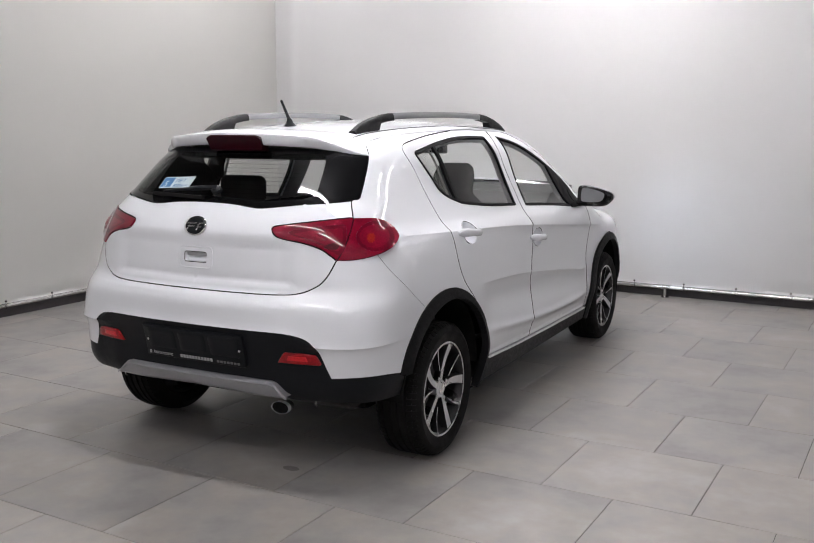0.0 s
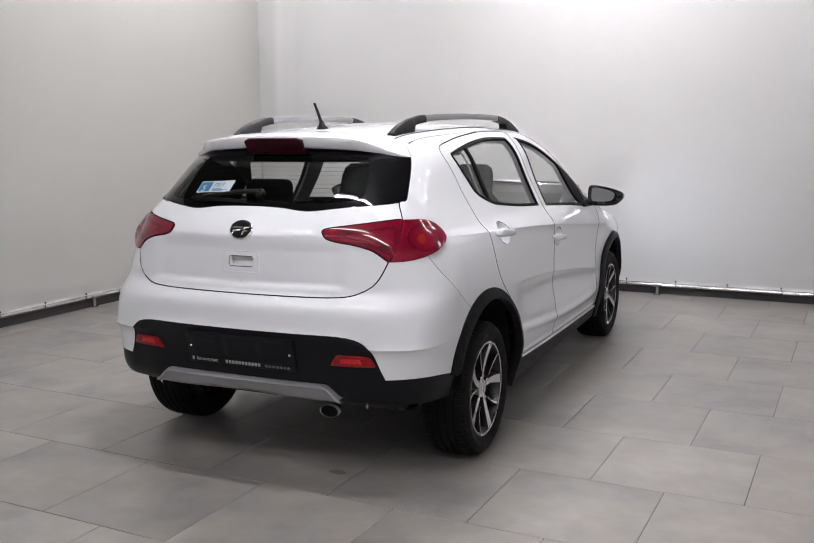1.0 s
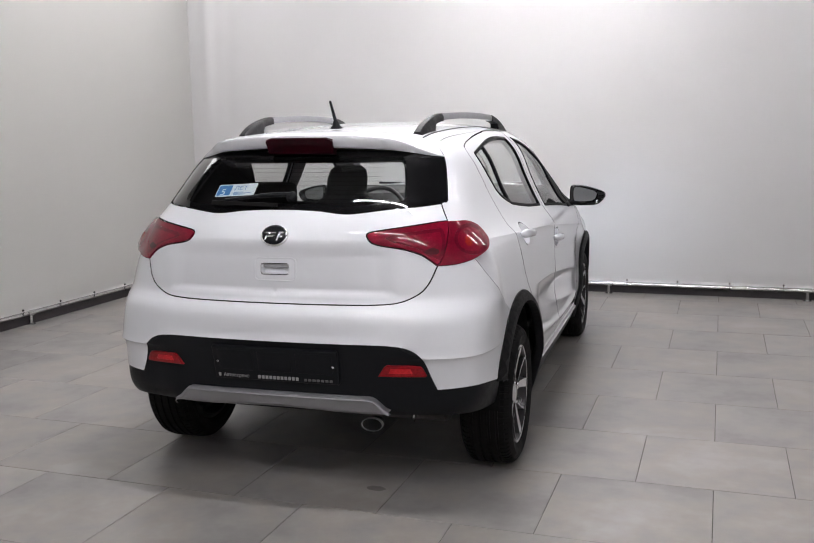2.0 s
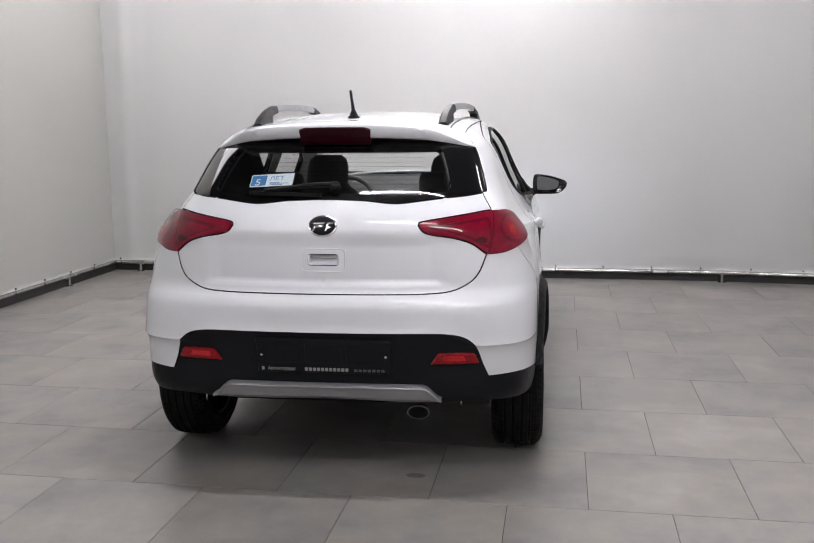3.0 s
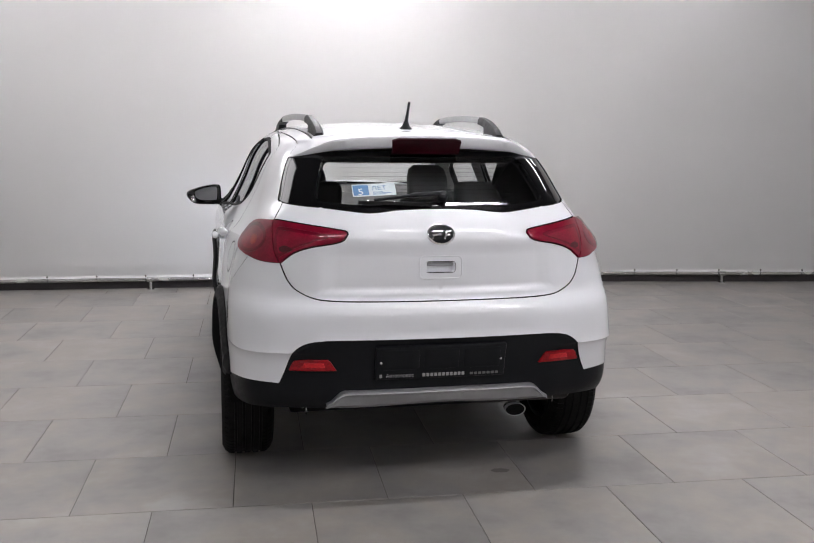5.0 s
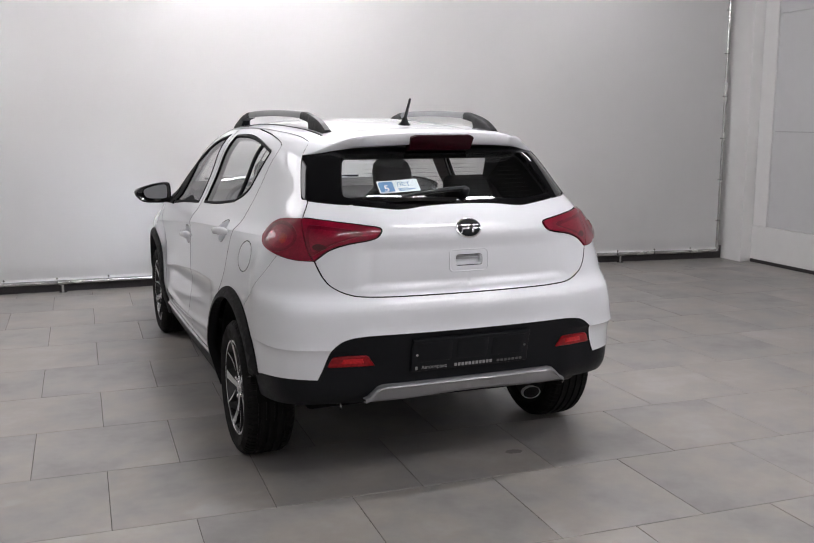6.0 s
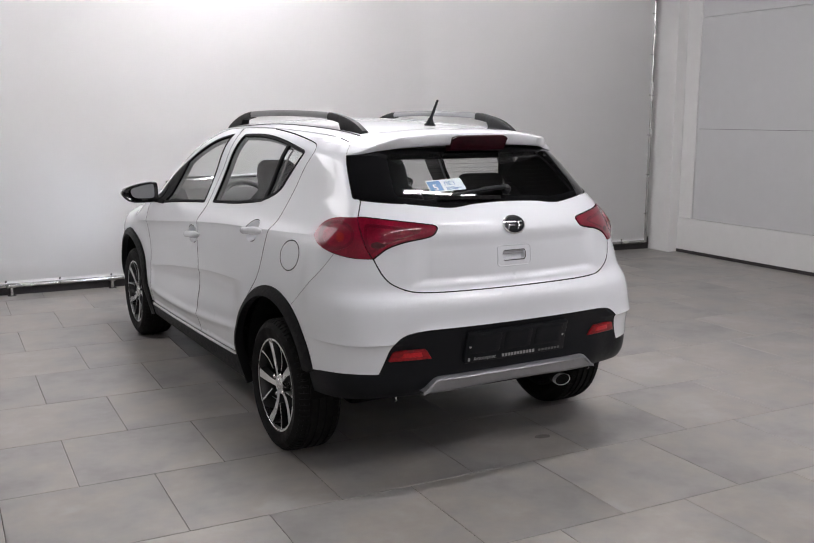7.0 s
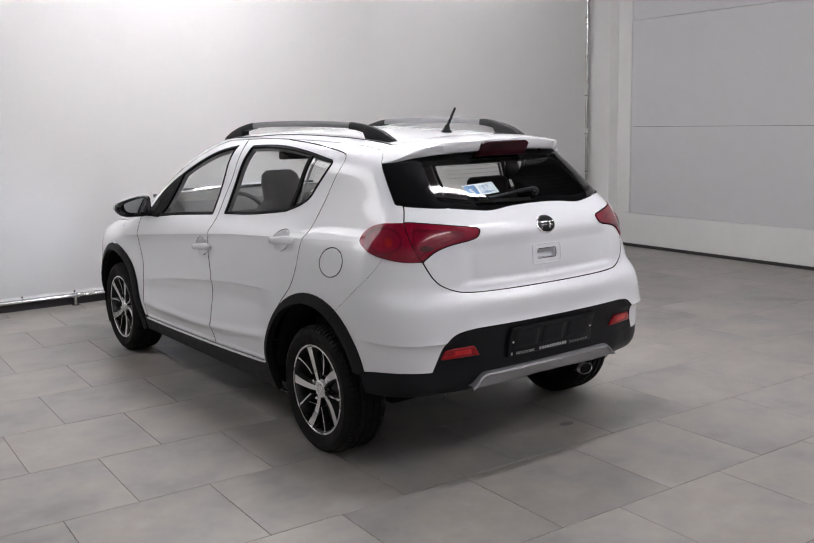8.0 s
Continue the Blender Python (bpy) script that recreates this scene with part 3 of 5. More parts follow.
LAMP_OUT += line([(0.502, 0.938), (0.484, 0.958), (0.455, 0.984), (0.404, 1.006), (0.342, 1.020), (0.314, 1.033), (0.303, 1.055)])[1:]
BLACK_EDGE = line([(0, 0.654), (0.18, 0.655), (0.315, 0.655), (0.372, 0.649), (0.408, 0.633), (0.432, 0.603), (0.447, 0.573), (0.463, 0.520), (0.477, 0.477)]) + line([(0.477, 0.477), (0.56, 0.482), (0.64, 0.476), (0.70, 0.464)])[1:] + side([-0.40, -0.30], [0.458, 0.452])
BUMPER_LINE = line([(0.620, 0.968), (0.634, 0.942), (0.66, 0.897), (0.693, 0.852), (0.745, 0.793)]) + side([-0.225, -0.18], [0.712, 0.66])
ARCH = {"rear": (ring_of(-0.012, 0.330, 0.376), ring_of(-0.012, 0.330, 0.424)), "front": (ring_of(2.545, 0.330, 0.372), ring_of(2.545, 0.330, 0.415))}
SILL = side([0.36, 0.44, 0.8, 1.2, 1.7, 2.10, 2.22], [0.350, 0.346, 0.332, 0.320, 0.309, 0.303, 0.302])
B_GAP = side_line([(1.143, 1.455), (1.064, 1.401), (1.034, 1.290), (1.048, 1.146), (1.045, 1.054), (1.042, 0.996), (1.060, 0.950), (1.067, 0.835), (1.030, 0.704), (1.032, 0.585), (1.027, 0.381), (0.999, 0.305)])
DOOR_TOP = side_line([(1.143, 1.455), (0.921, 1.453), (0.694, 1.445), (0.371, 1.423), (0.149, 1.398), (0.067, 1.385)])
DOOR_REAR = side_line([(0.067, 1.385), (0.029, 1.371), (0.014, 1.335), (0.041, 1.249), (0.069, 1.110), (0.087, 1.030), (0.105, 0.973), (0.116, 0.865), (0.157, 0.764), (0.273, 0.641), (0.333, 0.507), (0.399, 0.348)])
FRONT_TOP = side_line([(1.143, 1.455), (1.314, 1.436), (1.477, 1.386), (1.719, 1.288), (2.001, 1.159), (2.075, 1.059), (2.070, 0.981)])
FRONT_EDGE = side_line([(2.070, 0.981), (2.085, 0.893), (2.112, 0.776), (2.065, 0.627), (2.083, 0.463), (2.074, 0.305)])
REAR_DOOR = B_GAP[::-1] + DOOR_TOP[1:] + DOOR_REAR[1:]
FRONT_DOOR = B_GAP[::-1] + FRONT_TOP[1:] + FRONT_EDGE[1:]
REAR_FRAME = side_line([(0.975, 1.049), (0.984, 1.197), (0.965, 1.406)]) + side_line([(0.965, 1.406), (0.768, 1.411), (0.571, 1.405), (0.341, 1.382), (0.114, 1.348)])[1:] + side_line([(0.114, 1.348), (0.100, 1.333), (0.122, 1.285), (0.160, 1.223), (0.189, 1.171), (0.249, 1.135), (0.352, 1.101)])[1:] + side_line([(0.352, 1.101), (0.657, 1.068), (0.975, 1.049)])[1:]
FRONT_FRAME = side_line([(1.109, 1.038), (1.126, 1.197), (1.144, 1.406)]) + side_line([(1.144, 1.406), (1.323, 1.378), (1.496, 1.326), (1.731, 1.238), (1.911, 1.149), (2.008, 1.058), (2.006, 0.986)])[1:] + side_line([(2.006, 0.986), (1.899, 0.974), (1.547, 1.006), (1.109, 1.038)])[1:]
FUEL = side_line([(-0.152 + 0.086 * math.cos(k * math.pi / 8), 0.910 + 0.066 * math.sin(k * math.pi / 8)) for k in range(16)], 3, True)


def oval(ca, cz, ra, rz, n=28):
    return [(ca + ra * math.cos(k * 2 * math.pi / n), cz + rz * math.sin(k * 2 * math.pi / n)) for k in range(n)]


RING = [oval(0.628, 1.020, 0.064, 0.054), oval(0.622, 1.019, 0.052, 0.044), oval(0.606, 1.012, 0.012, 0.017, 14)]
FIELD = [[tuple(q) for q in through_points([(0.36, 1.047), (0.43, 1.063), (0.52, 1.072), (0.535, 1.06), (0.528, 1.0), (0.512, 0.962), (0.49, 0.974), (0.45, 1.004), (0.40, 1.026)], 5, True)]]
FIELD.append([(0.475 + (x - 0.475) * 0.86, 1.022 + (z - 1.022) * 0.80) for x, z in FIELD[0]])
SMOKY = [tuple(q) for q in through_points([(0.466, 0.992), (0.485, 0.982), (0.503, 0.984), (0.508, 0.996), (0.490, 1.004)], 4, True)]
HANDLE = [(0.0, 0.908)] + [(0.049, 0.908), (0.0543, 0.910), (0.0565, 0.915), (0.0565, 0.939), (0.0543, 0.944), (0.049, 0.946)] + [(0.0, 0.946)]
HANDLE = [(ARC * math.atan2(x, 0.865), z) for x, z in HANDLE]


def shrink(loop, d):
    """A closed loop drawn in by d."""
    q = np.array(loop, float)
    if np.hypot(*(q[0] - q[-1])) < 1e-6:
        q = q[:-1]
    area = np.sum(q[:, 0] * np.roll(q[:, 1], -1) - np.roll(q[:, 0], -1) * q[:, 1])
    t = np.roll(q, -1, 0) - np.roll(q, 1, 0)
    t /= np.linalg.norm(t, axis=1, keepdims=True) + 1e-9
    n = np.stack([-t[:, 1], t[:, 0]], -1) * (1 if area > 0 else -1)
    d = np.broadcast_to(d, (len(q),))
    return [tuple(v) for v in q + n * d[:, None]]


REAR_GLASS = shrink(REAR_FRAME, 0.0095)
FRONT_GLASS = shrink(FRONT_FRAME, 0.0105)
SAIL = side([1.695, 1.815], [1.315, 0.94])
CUPS = [side_line([(y0 + 0.020 + 0.070 * math.cos(k * math.pi / 8), z0 + 0.049 * math.sin(k * math.pi / 8)) for k in range(16)], 2, True) for y0, z0 in ((0.262, 0.971), (1.128, 0.862))]
BAR_A, BAR_B = side([0.310, 0.335], [1.401, 1.065])
BAR_C, BAR_D = side([0.288, 0.313], [1.401, 1.065])
BAR = [BAR_A, BAR_B, BAR_D, BAR_C]


def inside(poly, p):
    q = np.array(poly, float)
    x, y, hit = p[:, 0], p[:, 1], np.zeros(len(p), bool)
    for (x0, y0), (x1, y1) in zip(q, np.roll(q, -1, 0)):
        if y0 != y1:
            hit ^= ((y0 > y) != (y1 > y)) & (x < (x1 - x0) * (y - y0) / (y1 - y0) + x0)
    return hit


def regions(p):
    """What each place of the unrolled skin belongs to."""
    r = np.full(len(p), "body_side", dtype=object)
    a, z = p[:, 0], p[:, 1]
    ys = a - END + Y0

    def put(mask, name):
        r[mask & (r != "none")] = name
    put(inside(SILL + [(SILL[-1][0], 0.1), (SILL[0][0], 0.1)], p), "sill")
    put(ys > 1.0, "roof_side")
    put(ys > 2.06, "front_wing")
    put(inside(FRONT_DOOR, p), "front_door")
    put(inside(REAR_DOOR, p), "rear_door")
    put(inside(SILL + [(SILL[-1][0], 0.1), (SILL[0][0], 0.1)], p), "sill")
    put(inside(FRONT_FRAME, p), "front_frame")
    put(inside(FRONT_GLASS, p) & ~inside([SAIL[0], SAIL[1], (SAIL[1][0] + 0.6, SAIL[1][1]), (SAIL[0][0] + 0.6, SAIL[0][1])], p), "front_pane")
    put(inside(REAR_FRAME, p), "rear_frame")
    put(inside(REAR_GLASS, p), "rear_pane")
    quarter = inside(REAR_GLASS, p) & inside([BAR_C, BAR_D, (BAR_D[0] - 0.6, BAR_D[1]), (BAR_C[0] - 0.6, BAR_C[1])], p)
    put(quarter, "quarter_pane")
    put(inside(REAR_GLASS, p) & inside(BAR, p), "rear_frame")
    for cup in CUPS:
        put(inside(cup, p), "none")
    put(inside(FUEL, p), "fuel_flap")
    bumper = inside(BUMPER_LINE + [(BUMPER_LINE[-1][0], 0.1), (0, 0.1), (0, 0.968)], p)
    put(bumper, "bumper")
    put(inside(BLACK_EDGE + [(BLACK_EDGE[-1][0], 0.1), (0, 0.1)], p), "lower_bumper")
    put(inside(GATE, p), "tailgate")
    put(inside(WINDOW, p), "window_border")
    put(inside(CLEAR, p), "rear_window")
    put(inside(HANDLE, p), "none")
    put(inside(LAMP_OUT, p) & inside(GATE, p), "inner_tail_lamp")
    put(inside(LAMP_OUT, p) & ~inside(GATE, p), "outer_tail_lamp")
    lens = inside(LAMP_OUT, p)
    put(lens & inside(RING[0], p) & ~inside(GATE, p), "lamp_ring")
    put(lens & inside(RING[1], p) & ~inside(GATE, p), "lamp_bowl")
    put(lens & inside(RING[2], p) & ~inside(GATE, p), "indicator_bulb")
    put(inside(FIELD[0], p), "lamp_field")
    put(inside(FIELD[1], p), "lamp_core")
    put(inside(SMOKY, p), "reversing_lamp")
    for k, (inner, outer) in ARCH.items():
        cy = {"rear": -0.012, "front": 2.545}[k]
        put(inside(outer, p) & ~((z < 0.455) & (a < side([cy], [0.4])[0][0]) & (k == "rear")), "flare_" + k)
        put(inside(inner, p), "none")
    put((a < 1.02) & (z < 0.365) & (r != "flare_rear"), "none")
    put((z < 0.30) & ((ys < -0.02) | (ys > 2.55)) & np.isin(r.astype(str), ("flare_rear", "flare_front")), "none")
    put((z < 0.215) & np.isin(r.astype(str), ("sill", "flare_rear", "flare_front")), "none")
    put(z > top_at(a) + 1e-5, "none")
    put((ys > 1.9) & (ys < 3.2) & (z < 0.31) & (r == "front_wing"), "none")
    return r


CREASE_Y = np.linspace(-0.25, 2.3, 60)
LINES = [(GATE, True), (WINDOW, True), (CLEAR, True), (LAMP_OUT, True), (BLACK_EDGE, False), (BUMPER_LINE, False), (SILL, False), (B_GAP, False), (DOOR_TOP, False), (DOOR_REAR, False),
         (FRONT_TOP, False), (FRONT_EDGE, False), (REAR_FRAME, True), (FRONT_FRAME, True), (REAR_GLASS, True), (FRONT_GLASS, True), ([BAR_A, BAR_B], False), ([BAR_C, BAR_D], False), (FUEL, True), (HANDLE, False), (SAIL, False), *[([(a, float(bumper_lip(0.88 * math.tan(min(a, 0.6) / ARC))) + d) for a in np.linspace(0.0, 0.90, 70)], False) for d in (0.012, 0.005, 0.0004, -0.003, -0.010, -0.020)], *[([(a, z + d) for a, z in SILL], False) for d in (0.006, 0.014, 0.022)], *[(q, True) for q in RING + FIELD + [SMOKY]], (CUPS[0], True), (CUPS[1], True), *[(side(CREASE_Y, shoulder(CREASE_Y) + d), False) for d in (0.005, 0.0005, -0.0025, -0.010, -0.019, -0.030)], *[(side(CREASE_Y[12:-8], waist(CREASE_Y[12:-8]) + d), False) for d in (0.006, 0.0005, -0.0025, -0.010, -0.019)], *[(side(CREASE_Y[14:-10], hem_line(CREASE_Y[14:-10]) + d), False) for d in (0.022, 0.010, 0.0, -0.010, -0.022)], ([(END - Y0 + 1.0, 1.3), (END - Y0 + 1.0, 1.5)], False), 
         (ARCH["rear"][0], True), (ARCH["rear"][1], True), (ARCH["front"][0], True), (ARCH["front"][1], True), ([(0, 0.365), (1.02, 0.365)], False), ([(END - Y0 + 0.2, 0.215), (END - Y0 + 2.3, 0.215)], False), ([(2.06 + END - Y0, 0.2), (2.06 + END - Y0, 1.1)], False)]


def unrolled():
    """Triangles of the unrolled skin, cut along every outline."""
    from_line, edges = [], []
    border = [(float(a), float(top_at(np.array(a)))) for a in np.linspace(0, A_MAX, 260)]
    ends = [(0, z) for z in np.linspace(1.372, 0.20, 60)]
    low = [(a, 0.20) for a in np.linspace(0, A_MAX, 200)]
    front = [(A_MAX, z) for z in np.linspace(0.20, border[-1][1], 40)]
    for pts, closed in LINES + [(border, False), (ends, False), (low, False), (front, False)]:
        dense = []
        loop = list(pts) + ([pts[0]] if closed else [])
        for p, q in zip(loop, loop[1:]):
            n = max(1, int(math.hypot(q[0] - p[0], q[1] - p[1]) / 0.012))
            dense += [(p[0] + (q[0] - p[0]) * i / n, p[1] + (q[1] - p[1]) * i / n) for i in range(n)]
        dense.append(loop[-1])
        k = len(from_line)
        from_line += dense
        edges += [(k + i, k + i + 1) for i in range(len(dense) - 1)]
    lp = np.array(from_line)
    ga, gz = np.meshgrid(np.arange(0.009, A_MAX, 0.021), np.arange(0.21, 1.5, 0.0185))
    grid = np.stack([ga.ravel(), gz.ravel()], -1)
    grid = grid[grid[:, 1] < top_at(grid[:, 0]) - 0.004]
    cells = {}
    for x, y in lp:
        cells.setdefault((int(x / 0.02), int(y / 0.02)), []).append((x, y))
    free = []
    for x, y in grid:
        i, j = int(x / 0.02), int(y / 0.02)
        near = (q for di in (-1, 0, 1) for dj in (-1, 0, 1) for q in cells.get((i + di, j + dj), ()))
        if all((x - u) ** 2 + (y - v) ** 2 > 0.0075**2 for u, v in near):
            free.append((x, y))
    pts = [Vector(p) for p in from_line] + [Vector(p) for p in free]
    v, e, f, *_ = delaunay_2d_cdt(pts, edges, [], 0, 1e-6)
    return np.array([tuple(p) for p in v]), np.array([tuple(t) for t in f])


from mathutils.geometry import delaunay_2d_cdt

FLAT, TRIS = unrolled()
TRIS = np.array([t if np.cross(FLAT[t[1]] - FLAT[t[0]], FLAT[t[2]] - FLAT[t[0]]) > 0 else t[::-1] for t in TRIS])
SIZES = np.abs(np.array([np.cross(FLAT[t[1]] - FLAT[t[0]], FLAT[t[2]] - FLAT[t[0]]) for t in TRIS]))
TRIS = TRIS[SIZES > 1e-9]
KIND = regions(FLAT[TRIS].mean(1))


def skin_part(name, kind, mat, parent, halves, gap=0.0036, lift=0.0, depth=0.012, label="", raise_by=None):
    """One panel of the skin. halves: 1 right, -1 left, 0 both as one mesh."""
    tri = TRIS[np.isin(KIND.astype(str), [kind] if isinstance(kind, str) else list(kind))]
    used, tri = np.unique(tri, return_inverse=True)
    tri = tri.reshape(-1, 3)
    flat = FLAT[used].copy()
    seen = {}
    for t in tri:
        for i, j in ((t[0], t[1]), (t[1], t[2]), (t[2], t[0])):
            seen[(i, j)] = True
    rim = [(i, j) for i, j in seen if (j, i) not in seen]
    mid = flat[:, 0] < 1e-6
    if gap:
        move = np.zeros_like(flat)
        for i, j in rim:
            if mid[i] and mid[j]:
                continue
            d = flat[j] - flat[i]
            n = np.array([-d[1], d[0]]) / (np.hypot(*d) + 1e-12)
            move[i] += n
            move[j] += n
        size = np.hypot(move[:, 0], move[:, 1])
        move = move / np.maximum(size, 1e-9)[:, None] * np.minimum(size, 1)[:, None]
        move[mid, 0] = 0
        flat = flat + move * gap
        flat[:, 0] = np.maximum(flat[:, 0], 0)
    p = wrap(flat[:, 0], flat[:, 1])
    p[mid, 0] = 0
    n = facing(np.maximum(p, [[1e-3, -9, -9]]))
    n[mid, 0] = 0
    up = np.full(len(p), float(lift))
    if raise_by is not None:
        up = up + raise_by(flat, p)
    p = p + n * up[:, None]
    verts, faces, norms, walls = [], [], [], []
    for s in ((1, -1) if halves == 0 else (halves,)):
        k = len(verts)
        m = np.array([s, 1, 1])
        verts += list(p * m)
        norms += list(n * m)
        faces += [(k + a, k + b, k + c) if s > 0 else (k + c, k + b, k + a) for a, b, c in tri]
        edge = [(i, j) for i, j in rim if not (mid[i] and mid[j])]
        inner = {}
        for i, j in edge:
            for v in (i, j):
                if v not in inner:
                    inner[v] = len(verts)
                    verts.append((p[v] - n[v] * depth) * m)
                    norms.append(n[v] * m)
        for i, j in edge:
            q = (k + j, k + i, inner[i], inner[j])
            walls.append(q if s > 0 else q[::-1])
    ob = mesh_ob(name, verts, faces + walls, mat, parent, label, True, norms, len(faces))
    # Edge walls of white panels are blackened to paint shade into the gaps.
    if mat is PAINT:
        ob.data.materials.append(UNDER)
        ob.data.polygons.foreach_set("material_index", [0] * len(faces) + [1] * len(walls))
    return ob


def body():
    skin_part("bumper", "bumper", PAINT, car, 0, 0.0006)
    skin_part("lower_bumper", "lower_bumper", BLACK_PLASTIC, car, 0, 0.001, lift=-0.003, depth=0.05, label="black grained plastic lower bumper")
    gate = skin_part("tailgate", "tailgate", PAINT, car, 0, 0.0038)
    skin_part("rear_window", "rear_window", GLASS_REAR, gate, 0, 0.0, lift=-0.003, depth=0.004, label="clear rear glass")
    skin_part("window_border", "window_border", BORDER_BLACK, gate, 0, 0.0015, lift=-0.003, depth=0.02, label="black edge band, widened to stand for the dark pillars behind")
    for s in (1, -1):
        skin_part("body_side", ("body_side", "fuel_flap") if s > 0 else "body_side", PAINT, car, s, 0.0006)
        skin_part("roof_side", "roof_side", PAINT, car, s, 0.0015)
        skin_part("front_wing", "front_wing", PAINT, car, s)
        fd = skin_part("front_door", "front_door", PAINT, car, s)
        rd = skin_part("rear_door", "rear_door", PAINT, car, s)
        skin_part("window_frame", "front_frame", SEAL, fd, s, 0, 0.003, label="black window surround")
        skin_part("window_frame", "rear_frame", SEAL, rd, s, 0, 0.003, label="black window surround")
        skin_part("window_pane", "front_pane", GLASS_SIDE, fd, s, 0, -0.004, 0.003)
        skin_part("window_pane", "rear_pane", GLASS_SIDE, rd, s, 0, -0.004, 0.003)
        skin_part("quarter_pane", "quarter_pane", GLASS_SIDE, rd, s, 0, -0.004, 0.003)
        if s < 0:
            skin_part("fuel_flap", "fuel_flap", PAINT, car, s)
        skin_part("sill", "sill", FLARE_PLASTIC, car, s, 0.001, 0.006, 0.03, "black plastic sill cladding")
        def dome(flat, p):
            u, w = (flat[:, 0] - 0.655) / 0.105, (flat[:, 1] - 1.022) / 0.085
            return 0.024 * np.clip(1 - u * u - w * w, 0, 1) ** 0.8
        outer_lamp = skin_part("tail_lamp", "outer_tail_lamp", RED_LENS, car, s, 0.0018, 0.004, 0.02, "glossy red tail lamp", dome)
        skin_part("tail_lamp", "inner_tail_lamp", RED_LENS, gate, s, 0.0018, 0.004, 0.02, "glossy red tail lamp")
        for lamp, nm, mat, text in ((outer_lamp, "lamp_ring", RED_DEEP, "deep red inner ring"), (outer_lamp, "lamp_bowl", RED_LENS, ""), (outer_lamp, "indicator_bulb", AMBER, "amber bulb behind red"),
                                    (None, "lamp_field", RED_DEEP, "deep red inner field"), (None, "lamp_core", RED_LENS, ""), (None, "reversing_lamp", REVERSE, "smoky clear reversing lamp")):
            skin_part(nm, nm, mat, lamp or gate, s, -0.0014, 0.004 + 0.0001 * (mat is not RED_LENS), 0.006, text, dome if lamp else None)
        for k, cy in (("rear", -0.012), ("front", 2.545)):
            def bulge(flat, p, cy=cy):
                r = np.hypot(p[:, 1] - cy, p[:, 2] - 0.330)
                return 0.025 * np.sin(np.clip((0.426 - r) / 0.05, 0, 1) * math.pi * 0.62)
            skin_part("arch_flare", "flare_" + k, FLARE_PLASTIC, car, s, 0.0006, 0.002, 0.035, "black plastic wheel arch flare", bulge)
    return gate


gate = body()


def grid_part(name, ys, xs, mat, label="", lift=0.0, parent=car):
    """A piece of the upper skin over rows of y and shares of the roof's half width."""
    q = [(float(roof_edge(y)) * x, y) for y in ys for x in xs]
    p = over([a for a, b in q], [b for a, b in q])
    n = facing(p)
    p = p + n * lift
    c = len(xs)
    faces = [(i * c + j, i * c + j + 1, (i + 1) * c + j + 1, (i + 1) * c + j) for i in range(len(ys) - 1) for j in range(c - 1)]
    k = len(p)
    low = p - n * 0.012
    walls = []
    edge = [(0, j) for j in range(c)] + [(i, c - 1) for i in range(1, len(ys))] + [(len(ys) - 1, j) for j in range(c - 2, -1, -1)] + [(i, 0) for i in range(len(ys) - 2, 0, -1)]
    ids = [i * c + j for i, j in edge]
    for a, b in zip(ids, ids[1:] + ids[:1]):
        walls.append((b, a, k + a, k + b))
    return mesh_ob(name, list(p) + list(low), faces + walls, mat, parent, label, True, list(n) + list(n), len(faces))


def top_skin():
    wide = np.linspace(-0.992, 0.992, 41)
    grid_part("roof", np.linspace(-0.17, 1.452, 84), wide, PAINT)
    grid_part("windscreen", np.linspace(1.457, 2.22, 40), np.linspace(-0.93, 0.93, 31), GLASS_FRONT, "clear windscreen", -0.003)
    for s in (1, -1):
        grid_part("windscreen_pillar", np.linspace(1.457, 2.22, 40), s * np.linspace(0.932, 0.995, 5)[::s], PAINT)
    grid_part("bonnet", np.linspace(2.225, 3.2, 40), np.linspace(-0.995, 0.995, 31), PAINT)


top_skin()


def nose_skin():
    """The front bumper and grille, round the nose from wing to wing."""
    end = 2 * END + Y1 - Y0
    aa, vv = np.linspace(A_MAX, end, 24), np.linspace(0, 1, 22)
    peak = float(over([0.0], [3.2])[0][2])
    high = np.interp(aa, [A_MAX, end], [float(top_z[-1]), peak])
    ga, gz = np.repeat(aa, 22), np.concatenate([0.24 + (h - 0.24) * vv for h in high])
    p = wrap(ga, gz)
    n = facing(np.maximum(p, [[1e-3, -9, -9]]))
    for nm, lo, hi, mat, text in (("front_bumper", 0, 15, PAINT, "white front bumper"), ("grille", 15, 19, BLACK_PLASTIC, "black front grille"), ("front_panel", 19, 21, PAINT, "")):
        faces = [(i * 22 + j, (i + 1) * 22 + j, (i + 1) * 22 + j + 1, i * 22 + j + 1) for i in range(23) for j in range(lo, hi)]
        used, f = np.unique(np.array(faces), return_inverse=True)
        f = f.reshape(-1, 4)
        k = len(used)
        mesh_ob(nm, list(p[used]) + list(p[used] * [-1, 1, 1]), list(f) + [q[::-1] + k for q in f], mat, car, text, True)


nose_skin()


